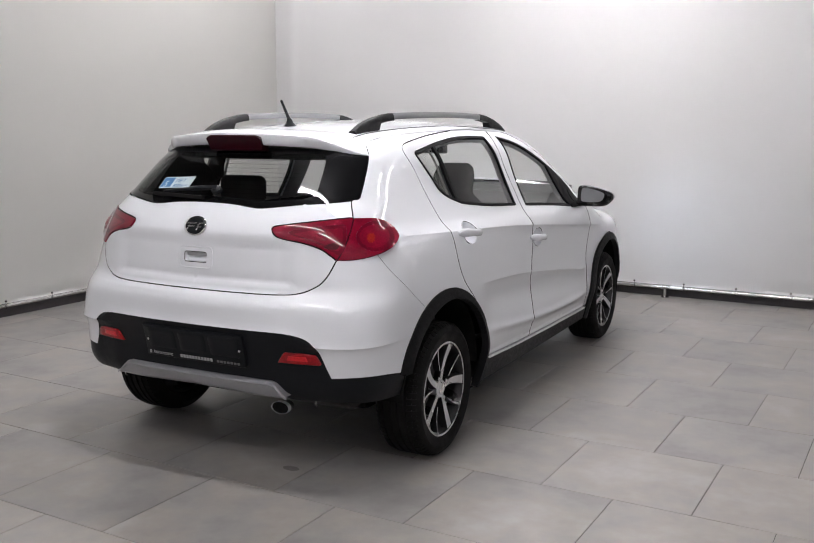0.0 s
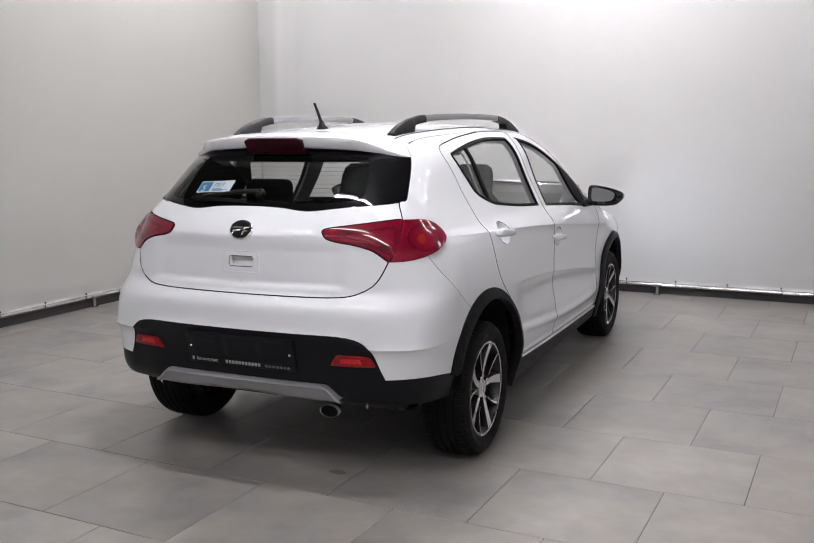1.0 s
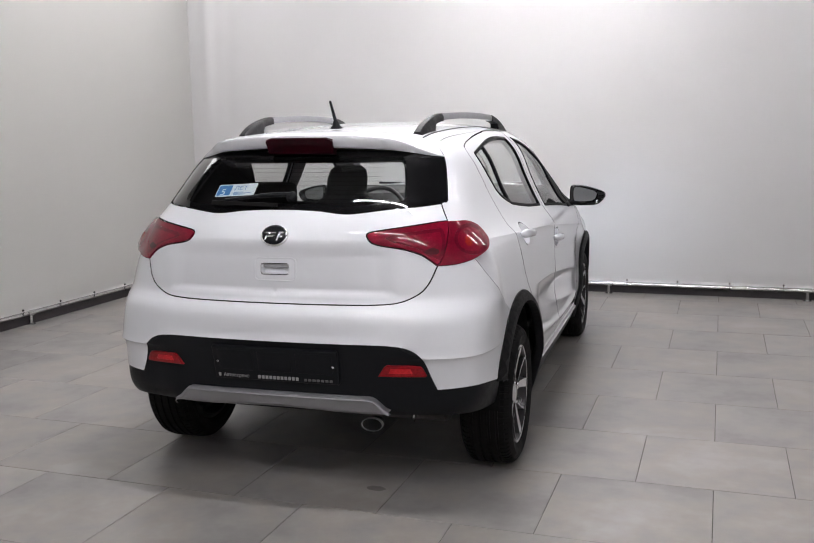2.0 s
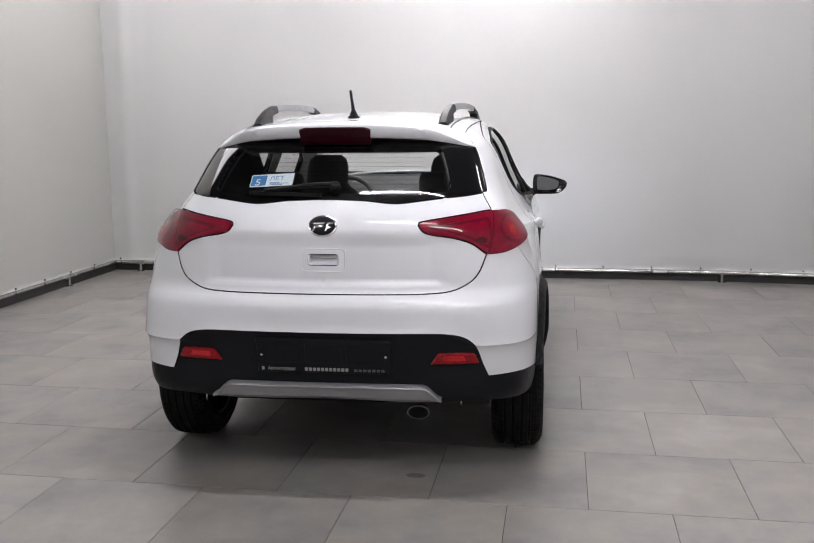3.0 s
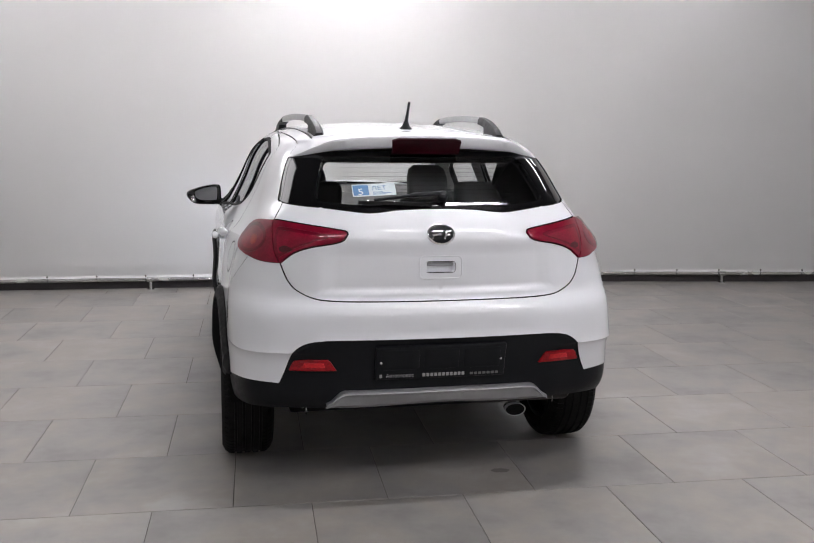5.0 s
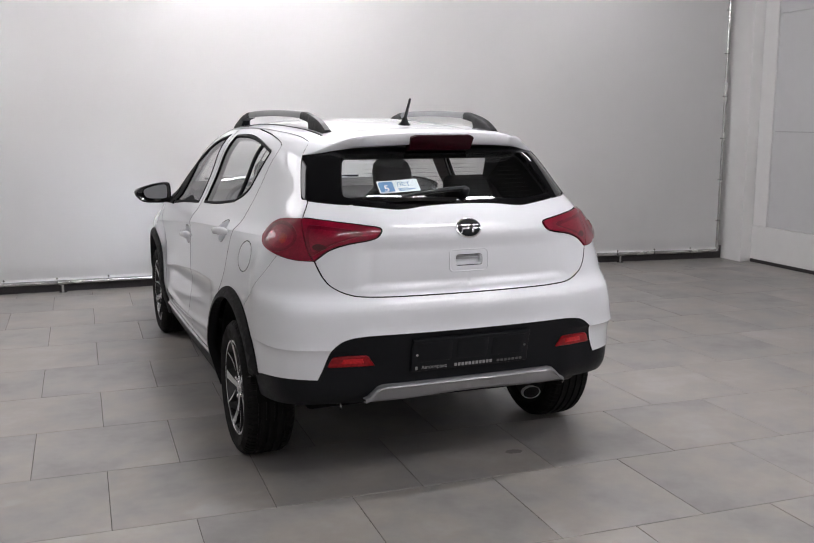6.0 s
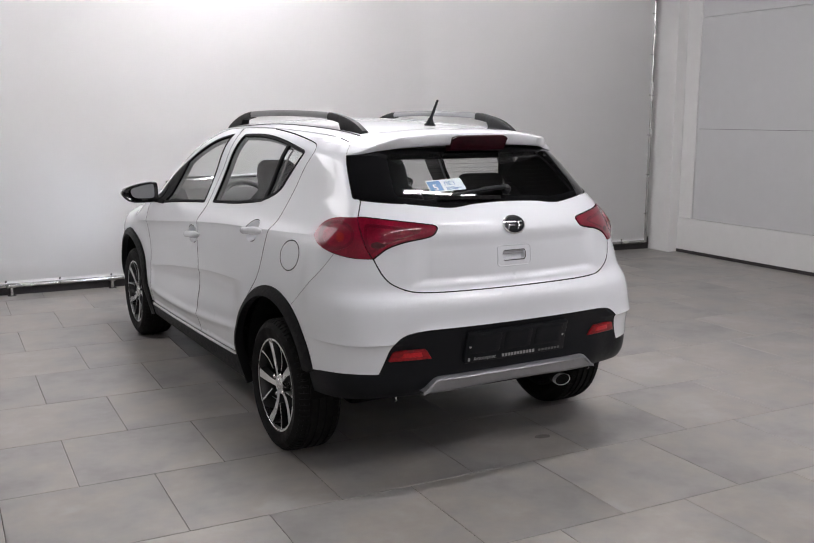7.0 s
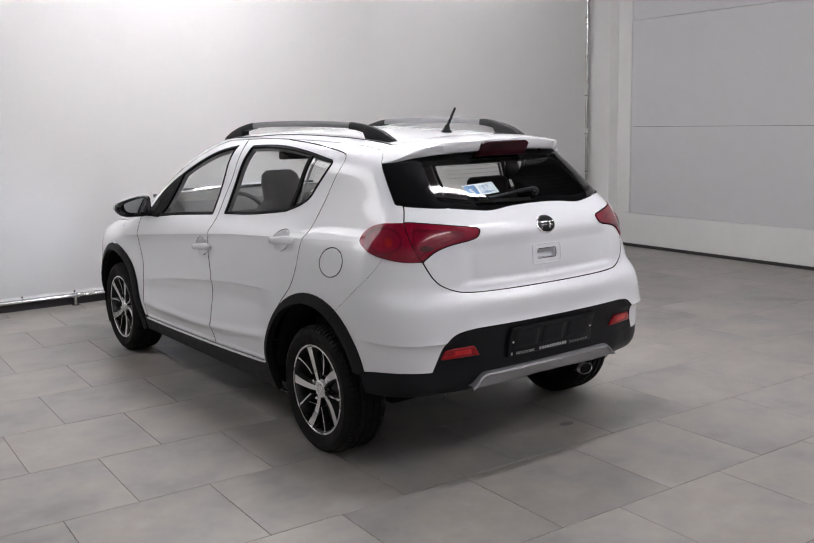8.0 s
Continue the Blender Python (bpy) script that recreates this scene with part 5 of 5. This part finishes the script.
def door_handles():
    for s in (1, -1):
        for y0, z0, slope, length in ((0.262, 0.971, -0.07, 0.20), (1.128, 0.862, -0.07, 0.20)):
            def at(u, v, y0=y0, z0=z0, slope=slope, s=s):
                return flank_many(y0 + u, z0 + slope * u + v, s)
            t = np.arange(20) * math.pi / 10
            cu, cv = 0.072 * np.cos(t) + 0.020, 0.051 * np.sin(t)
            bm = bmesh.new()
            rings = []
            for f, d in ((1.0, 0.0008), (0.95, 0.0), (0.88, -0.006), (0.70, -0.018), (0.40, -0.026), (0.15, -0.028)):
                p, n = at(cu * f, cv * f)
                rings.append([bm.verts.new(v) for v in p + n * d])
            for a, b in zip(rings, rings[1:]):
                for j in range(20):
                    bm.faces.new((a[j], a[(j + 1) % 20], b[(j + 1) % 20], b[j]))
            bm.faces.new(rings[-1])
            bmesh.ops.recalc_face_normals(bm, faces=bm.faces)
            f = np.linspace(-1, 1, 15)
            p, n = at(f * length / 2, 0 * f)
            path = p + n * (0.030 * (1 - np.abs(f) ** 5) + 0.003)[:, None]
            secs = [circle(0.0095, 12, 0.0165 + 0.005 * max(0, -g) * (1 - abs(g) ** 6) if abs(g) < 0.99 else 0.008) for g in f]
            h = part("door_handle", sweep(path, secs), PAINT, car, "white pull handle", True, 50)
            part("handle_cup", bm, PAINT, h, smooth=True)


door_handles()


SLOT_SHADE = plain("slot_shade", (0.30, 0.30, 0.31), 0.5, 0, 0.05, 50)


def tail_fittings():
    ring = np.array(dense_outline(rounded(-0.088, 0.880, 0.088, 0.972, 0.018), 0.012))
    p, n = rear_many(ring[:, 0], ring[:, 1])
    bm = bmesh.new()
    loops = [[bm.verts.new(v) for v in (np.concatenate([rear_many(q[:, 0], q[:, 1])[0]]) + rear_many(q[:, 0], q[:, 1])[1] * h)] for q, h in ((ring, -0.002), (ring, 0.0025), (np.array([0, 0.926]) + (ring - [0, 0.926]) * [0.965, 0.94], 0.0032), (np.array([0, 0.926]) + (ring - [0, 0.926]) * [0.93, 0.88], 0.0008))]
    for a, b in zip(loops, loops[1:]):
        for j in range(len(a)):
            bm.faces.new((a[j], a[(j + 1) % len(a)], b[(j + 1) % len(a)], b[j]))
    bmesh.ops.recalc_face_normals(bm, faces=bm.faces)
    bez = part("handle_bezel", bm, PAINT, gate, "raised white lip round the handle", True, 50)
    bm = bmesh.new()
    rows = []
    for f, d in ((1.04, -0.003), (0.97, -0.006), (0.93, -0.022)):
        uv = np.array(rounded(-0.057, 0.908, 0.057, 0.946, 0.008))
        p, n = rear_many(uv[:, 0] * f, 0.927 + (uv[:, 1] - 0.927) * f)
        rows.append([bm.verts.new(v) for v in p + n * d])
    for a, b in zip(rows, rows[1:]):
        for j in range(len(a)):
            bm.faces.new((a[j], a[(j + 1) % len(a)], b[(j + 1) % len(a)], b[j]))
    bm.faces.new(rows[-1])
    bmesh.ops.recalc_face_normals(bm, faces=bm.faces)
    part("handle_recess", bm, PAINT, bez, smooth=True)
    # Grey bar paints the shade in the upper half of the recess.
    relief("slot_shade_bar", rounded(-0.053, 0.931, 0.053, 0.945, 0.004), SLOT_SHADE, bez, -0.010, 0.001, label="grey bar painted as the shade in the recess", base=-0.024)
    oval = [(0.057 * math.cos(k * math.pi / 18), 1.054 + 0.0385 * math.sin(k * math.pi / 18)) for k in range(36)]
    badge = relief("badge", oval, CHROME, gate, 0.008, 0.004, label="oval chrome and black emblem")
    relief("badge_field", [(x * 0.86, 1.054 + (z - 1.054) * 0.83) for x, z in oval], BLACK_PLASTIC, badge, 0.0090, 0.0005)
    for pts in ([(-0.042, 1.060), (-0.034, 1.066), (0.010, 1.066), (0.006, 1.061)], [(-0.036, 1.048), (-0.030, 1.054), (0.002, 1.054), (-0.002, 1.049)], [(-0.040, 1.036), (-0.032, 1.048), (-0.027, 1.048), (-0.034, 1.036)],
                [(0.010, 1.036), (0.020, 1.066), (0.026, 1.066), (0.016, 1.036)], [(0.024, 1.066), (0.043, 1.066), (0.040, 1.061), (0.023, 1.061)], [(0.018, 1.052), (0.036, 1.052), (0.034, 1.047), (0.017, 1.047)]):
        relief("emblem_stroke", dense_outline(pts, 0.006), CHROME, badge, 0.0112, 0.0007)
    holder = relief("plate_holder", dense_outline(rounded(-0.262, 0.490, 0.262, 0.628, 0.006, 2)), BLACK_PLASTIC, car, 0.012, 0.003, label="empty black number plate holder")
    for x0, z0, x1, z1 in ((-0.24, 0.530, -0.09, 0.615), (-0.07, 0.530, 0.07, 0.615), (0.09, 0.530, 0.24, 0.615)):
        relief("holder_rib", dense_outline(rounded(x0, z0, x1, z1, 0.010, 3)), BLACK_PLASTIC, holder, 0.0135, 0.001)
    for x in (-0.242, 0.242):
        relief("screw", [(x + 0.0055 * math.cos(k * math.pi / 6), 0.564 + 0.0055 * math.sin(k * math.pi / 6)) for k in range(12)], CHROME, holder, 0.0175, 0.0015, label="small bright screw")
    letters = bpy.data.curves.new("writing", "FONT")
    letters.body, letters.size, letters.extrude, letters.align_x = "Автосервис", 0.0195, 0.0006, "LEFT"
    wr = new("writing", letters)
    p, n = rear(-0.2, 0.505)
    wr.parent = holder
    wr.matrix_basis = pose(-0.222, p.y - 0.0168, 0.4995, 90, 0, -1.5)
    letters.materials.append(LETTER)
    tagged(wr, "small grey lettering on the holder")
    for x0, x1, w in ((-0.246, -0.232, 0.014), (-0.075, 0.100, 0.0135), (0.118, 0.240, 0.010)):
        n_ = max(1, int((x1 - x0) / 0.0155))
        for i in range(n_):
            u = x0 + (x1 - x0) * i / n_
            relief("bar", rounded(u, 0.4985, u + (x1 - x0) / n_ * 0.72, 0.4985 + w, 0.001, 1), LETTER if w > 0.011 else FLARE_LETTER, holder, 0.0133, 0.0004)
    for s in (1, -1):
        lens = [(0.408, 0.536), (0.431, 0.569), (0.442, 0.577), (0.520, 0.577), (0.566, 0.574), (0.575, 0.566), (0.588, 0.540), (0.583, 0.535)]
        rf = relief("reflector", dense_outline([(s * x * 1.01, z - 0.005 + (z - 0.556) * 0.08) for x, z in lens], 0.015), RED_REFLECTOR, car, 0.006, 0.003, label="red rear fog lamp")
        relief("lens_core", dense_outline([(s * x, z) for x, z in [(0.455, 0.543), (0.462, 0.563), (0.535, 0.563), (0.542, 0.543)]], 0.015), RED_BRIGHT, rf, 0.0068, 0.001)
    # silver skid plate
    bm = bmesh.new()
    rows = []
    across = np.linspace(-0.452, 0.452, 49)
    edge_y = rear_many(across, 0 * across + 0.44)[0][:, 1]
    for x, y0 in zip(across, edge_y):
        e = abs(x)
        end = step(e, 0.37, 0.452)
        lowpt = 0.378 + 0.004 * math.cos(x * 9)
        top = 0.445 - 0.054 * end**1.5
        ridge = 0.004 * max(step(e, 0.03, 0.05) * (1 - step(e, 0.10, 0.12)), step(e, 0.22, 0.24) * (1 - step(e, 0.31, 0.33)))
        rows.append([bm.verts.new(v) for v in ((x, y0 + 0.03, top), (x, y0 - 0.006, top + 0.001), (x, y0 - 0.020, top - 0.005 * (1 - end)), (x, y0 - 0.024, top - 0.012), (x, y0 - 0.015 + ridge, top - (top - lowpt) * 0.38), (x, y0 - 0.013 + ridge, top - (top - lowpt) * 0.75), (x, y0 - 0.003, lowpt + 0.006), (x, y0 + 0.008, lowpt), (x, y0 + 0.008 + 0.062 * (1 - end), lowpt + 0.004))])
    for a, b in zip(rows, rows[1:]):
        for j in range(len(a) - 1):
            bm.faces.new((a[j], a[j + 1], b[j + 1], b[j]))
    bmesh.ops.recalc_face_normals(bm, faces=bm.faces)
    part("skid_plate", bm, SILVER, car, "silver painted skid plate", True, 40)
    # exhaust
    def oval_pipe(stations, n=28):
        bm = bmesh.new()
        rings = [[bm.verts.new((0.352 + 0.044 * f * math.cos(k * 2 * math.pi / n), y, 0.306 + 0.027 * f * math.sin(k * 2 * math.pi / n))) for k in range(n)] for y, f in stations]
        for a, b in zip(rings, rings[1:]):
            for j in range(n):
                bm.faces.new((a[j], a[(j + 1) % n], b[(j + 1) % n], b[j]))
        bmesh.ops.recalc_face_normals(bm, faces=bm.faces)
        return bm
    tip = part("exhaust_tip", oval_pipe([(-0.565, 0.80), (-0.59, 0.92), (-0.60, 0.97)]), STEEL, car, "oval exhaust tip with a bright chrome rim", True, 40)
    part("tip_rim", oval_pipe([(-0.598, 0.97), (-0.612, 0.985), (-0.617, 1.01), (-0.620, 0.99), (-0.619, 0.945), (-0.616, 0.935)]), BRIGHT_RIM, tip, "bright chrome rim", True, 60)
    # Flat black disc closes the tip and stands for the dark inside.
    bm = bmesh.new()
    bm.faces.new([bm.verts.new((0.352 + 0.0418 * math.cos(k * math.pi / 14), -0.6165, 0.306 + 0.0256 * math.sin(k * math.pi / 14))) for k in range(28)])
    part("bore_shade_disc", bm, UNDER, tip)
    bm = lathe([(0.20, 0.0), (0.20, 0.07), (0.21, 0.078), (0.62, 0.078), (0.63, 0.07), (0.63, 0.0)], 24, "X")
    mf = part("muffler", bm, STEEL, car, "dull steel silencer", True)
    mf.location = (0, -0.46, 0.375)
    for s in (1, -1):
        bm = sweep([(0, 0, 0.03), (0, 0, 0.0), (0, -0.006, -0.012), (0, 0.004, -0.022)], circle(0.0032, 8), up=(0, 1, 0))
        sweep([(0.014 * s, 0, 0.03), (0.014 * s, 0, 0.004)], circle(0.004, 8), bm, up=(0, 1, 0))
        hk = part("bracket_bolt", bm, ZINC, car, "small bright bolt end", True)
        hk.location = (s * 0.52, -0.60, 0.350)


FLARE_LETTER = plain("letter_faint", (0.09, 0.09, 0.09), 0.5, 0, 0.05, 80)
tail_fittings()


def glass_fittings():
    def on_glass(x, z, d):
        p, n = rear(x, z)
        return p + n * d
    arm = through_points([on_glass(0.03, 1.192, 0.020), on_glass(-0.06, 1.186, 0.024), on_glass(-0.14, 1.180, 0.022), on_glass(-0.25, 1.174, 0.012)], 5)
    w = part("rear_wiper", sweep(arm, [circle(0.014, 8, 0.010) if i < 8 else circle(0.008, 8, 0.007) for i in range(len(arm))]), BLACK_PLASTIC, gate, "black rear wiper", True)
    cap = lathe([(0.0, 0.022), (0.018, 0.021), (0.026, 0.012), (0.027, 0.0)], 16, "Z")
    c = part("wiper_cap", cap, BLACK_PLASTIC, w, smooth=True)
    p, n = rear(0.03, 1.188)
    c.matrix_basis = Matrix.Translation(p + n * 0.004) @ n.to_track_quat("Z", "Y").to_matrix().to_4x4()
    xs = np.linspace(-0.02, -0.31, 12)
    p, n = rear_many(xs, 1.160 + 0.03 * (-xs - 0.02))
    blade = p + n * 0.010
    part("wiper_blade", sweep(blade, [(-0.006, -0.008), (0.006, -0.008), (0.004, 0.006), (-0.004, 0.006)]), RUBBER, w)
    # sticker behind the glass
    def inside_glass(x, z):
        p, n = rear_many(x, z)
        return p - n * 0.007, n

    def slant(u, v):
        return inside_glass(-0.238 + u, 1.224 + v + 0.05 * u)
    st = relief("sticker", dense_outline(rounded(-0.088, -0.0225, 0.088, 0.0225, 0.004, 2)), STICKER_WHITE, gate, 0.0005, 0.0002, slant, "pale blue and white sticker", 0.0, False)
    relief("sticker_field", dense_outline(rounded(-0.084, -0.0185, -0.022, 0.0185, 0.003, 2)), STICKER_BLUE, st, 0.0012, 0.0002, slant, "", 0.0, False)
    for body_, size, u, v, mat in (("5", 0.050, -0.068, -0.0175, STICKER_WHITE), ("ЛЕТ", 0.031, -0.010, -0.002, STICKER_BLUE)):
        cu = bpy.data.curves.new("writing", "FONT")
        cu.body, cu.size, cu.extrude = body_, size, 0.0002
        cu.materials.append(mat)
        ob = new("writing", cu)
        ob.parent = st
        ps, ns = slant(np.array([u, u + 0.03]), np.array([v, v]))
        p, n = Vector(ps[0]), Vector(ns[0])
        right = (Vector(ps[1]) - p).normalized()
        up = n.cross(right).normalized()
        right = up.cross(n)
        ob.matrix_basis = Matrix((right, up, n)).transposed().to_4x4()
        ob.matrix_basis.translation = p + n * 0.0018
        tagged(ob, "sticker lettering")
    for v in (-0.009, -0.013, -0.017):
        relief("bar", rounded(-0.006, v - 0.001, 0.055 + 0.02 * math.sin(v * 900), v + 0.001, 0.0004, 1), STICKER_BLUE, st, 0.0010, 0.0001, slant, "", 0.0, False)
    for k in range(10):
        z = 1.175 + 0.0165 * k
        half = 0.36
        lo = -0.14 if 1.19 < z < 1.26 else -half
        xs = np.linspace(lo, half, 12)
        pts = inside_glass(xs, 0 * xs + z)[0]
        part("heater_line", sweep(pts, [(-0.0004, -0.0004), (0.0004, -0.0004), (0.0004, 0.0004), (-0.0004, 0.0004)]), HEATER, gate, "thin brown heater line")


HEATER = plain("heater_brown", (0.010, 0.008, 0.007), 0.8, 0, 0.1, 50, shine=0.1)
glass_fittings()


def cabin():
    for s in (1, -1):
        bm = bmesh.new()
        rows = []
        for z, w, y, d in ((0.55, 0.225, 0.98, 0.11), (0.75, 0.235, 0.99, 0.11), (0.92, 0.23, 1.01, 0.10), (1.03, 0.20, 1.035, 0.085), (1.085, 0.13, 1.055, 0.07), (1.10, 0.118, 1.06, 0.07), (1.19, 0.116, 1.09, 0.065), (1.235, 0.104, 1.105, 0.055), (1.258, 0.075, 1.11, 0.035)):
            rows.append([bm.verts.new((s * 0.355 + w * math.copysign(abs(math.cos(t)) ** 0.55, math.cos(t)), y + d * math.copysign(abs(math.sin(t)) ** 0.7, math.sin(t)), z)) for t in np.linspace(0, 2 * math.pi, 28, False)])
        for a, b in zip(rows, rows[1:]):
            for j in range(28):
                bm.faces.new((a[j], a[(j + 1) % 28], b[(j + 1) % 28], b[j]))
        bm.faces.new(rows[-1])
        bmesh.ops.recalc_face_normals(bm, faces=bm.faces)
        seat = part("front_seat", bm, SEAT_CLOTH, car, "dark cloth front seat", True, 60)
        part("cushion", box(bmesh.new(), (s * 0.355 - 0.24, 1.05, 0.42), (s * 0.355 + 0.24, 1.58, 0.58), 0.05, 3), SEAT_CLOTH, seat, smooth=True)
    bm = box(bmesh.new(), (-0.62, 0.02, 0.50), (0.62, 0.22, 1.06), 0.05, 3)
    rs = part("rear_seat", bm, SEAT_CLOTH, car, "dark cloth rear bench", True)
    part("cushion", box(bmesh.new(), (-0.62, 0.18, 0.42), (0.62, 0.68, 0.58), 0.05, 3), SEAT_CLOTH, rs, smooth=True)
    for x in (-0.40, 0.40):
        part("headrest", box(bmesh.new(), (x - 0.125, 0.10, 1.075), (x + 0.125, 0.20, 1.215), 0.045, 4), SEAT_CLOTH, rs, smooth=True)
    part("parcel_shelf", box(bmesh.new(), (-0.56, -0.52, 1.055), (0.56, 0.04, 1.075), 0.006), DASH, car, "black load cover")
    bm = bmesh.new()
    secs = [[(-0.70, 0.0), (0.70, 0.0), (0.70, h), (-0.70, h)] for h in (0.44, 0.50, 0.505, 0.505)]
    sweep([(0, 1.72, 0.55), (0, 1.80, 0.56), (0, 2.0, 0.57), (0, 2.22, 0.58)], secs, bm)
    part("dashboard", bm, DASH, car, "black dashboard")
    part("cabin_floor", box(bmesh.new(), (-0.72, -0.5, 0.38), (0.72, 2.2, 0.42)), UNDER, car)
    # steering wheel on the left
    bm = bmesh.new()
    n, m = 40, 10
    vs = [[bm.verts.new(((0.18 + 0.014 * math.cos(b)) * math.cos(a), (0.18 + 0.014 * math.cos(b)) * math.sin(a), 0.014 * math.sin(b))) for b in np.linspace(0, 2 * math.pi, m, False)] for a in np.linspace(0, 2 * math.pi, n, False)]
    for i in range(n):
        for j in range(m):
            bm.faces.new((vs[i][j], vs[(i + 1) % n][j], vs[(i + 1) % n][(j + 1) % m], vs[i][(j + 1) % m]))
    box(bm, (-0.17, -0.025, -0.012), (0.17, 0.03, 0.012), 0.006)
    box(bm, (-0.06, -0.06, -0.02), (0.06, 0.05, 0.02), 0.012)
    sw = part("steering_wheel", bm, DASH, car, "black steering wheel", True)
    sw.matrix_basis = pose(-0.355, 1.62, 0.93, 66, 0, 0)
    bm = box(bmesh.new(), (-0.125, -0.018, -0.038), (0.125, 0.018, 0.038), 0.014, 3)
    rm = part("inner_mirror", bm, DASH, car, "black rear view mirror", True)
    rm.matrix_basis = pose(0, 1.50, 1.335, 8, 0, -8)
    part("mirror_glass", box(bmesh.new(), (-0.112, -0.0195, -0.028), (0.112, -0.0175, 0.028), 0.0), MIRROR, rm)
    part("mirror_stem", sweep([(0, 0.01, 0.02), (0, 0.05, 0.10)], circle(0.008, 8), up=(1, 0, 0)), DASH, rm)
    for s in (1, -1):
        part("windscreen_wiper", sweep([(s * 0.30 - 0.25, 2.26, float(over([0.3], [2.26])[0][2]) + 0.012), (s * 0.30 + 0.25, 2.27, float(over([0.3], [2.27])[0][2]) + 0.014)], circle(0.008, 6)), BLACK_PLASTIC, car, smooth=True)


cabin()


def head_lamps():
    for s in (1, -1):
        bm = lathe([(0.0, 0.0), (0.0, 0.075), (0.03, 0.07), (0.045, 0.05), (0.05, 0.0)], 24, "Y")
        h = part("headlamp", bm, HEADLAMP, car, "lit white headlamp", True)
        h.location = (s * 0.60, 3.12, 0.72)
        sp = bpy.data.lights.new("headlamp_beam", "SPOT")
        sp.energy, sp.spot_size, sp.spot_blend, sp.color, sp.shadow_soft_size = HEAD_POWER, radians(75), 0.9, (0.72, 0.82, 1.0), 0.06
        ob = new("headlamp_beam", sp)
        ob.matrix_world = CAR_AT @ look((s * 0.60, 3.30, 0.72), (s * 1.15, 4.4, 0.66))


HEAD_POWER = 9.0
head_lamps()


# ---- floor tiles ----
def tiles():
    pitch, joint = 0.61, 0.0029
    half = (pitch - joint) / 2
    bm = box(bmesh.new(), (-half, -half, -0.010), (half, half, 0.0), 0.0012, 1)
    first = None
    for k in range(-14, 10):
        y = (k + 0.5) * pitch
        for j in range(-9, 9):
            x = (j + (0.5 if k % 2 == 0 else 0.0)) * pitch
            if LEFT_X - 0.4 < x < RIGHT_X + 0.3 and REAR_Y - 0.2 < y < 5.5:
                if first is None:
                    first = part("floor_tile", bm, TILE, floor)
                    ob = first
                else:
                    ob = new("floor_tile", first.data)
                    ob.parent = floor
                ob.location = (x, y, 0.0005 * random.random())


tiles()


def stain():
    """A dried dark spot on one tile."""
    bm = bmesh.new()
    ring = [bm.verts.new((0.042 * math.cos(a) * (1 + 0.25 * noise.noise((math.cos(a) * 2, math.sin(a) * 2, 4.0))), 0.024 * math.sin(a) * (1 + 0.3 * noise.noise((math.cos(a) * 3, math.sin(a) * 3, 9.0))), 0.0)) for a in np.linspace(0, 2 * math.pi, 24, False)]
    bm.faces.new(ring)
    ob = part("stain", bm, STAIN, floor, "dried dark spot")
    ob.location = (STAIN_AT[0], STAIN_AT[1], 0.0009)


STAIN = plain("dried_spot", (0.15, 0.138, 0.13), 0.45, 0, 0.25, 40)
STAIN_AT = (-0.695, 0.235)
stain()
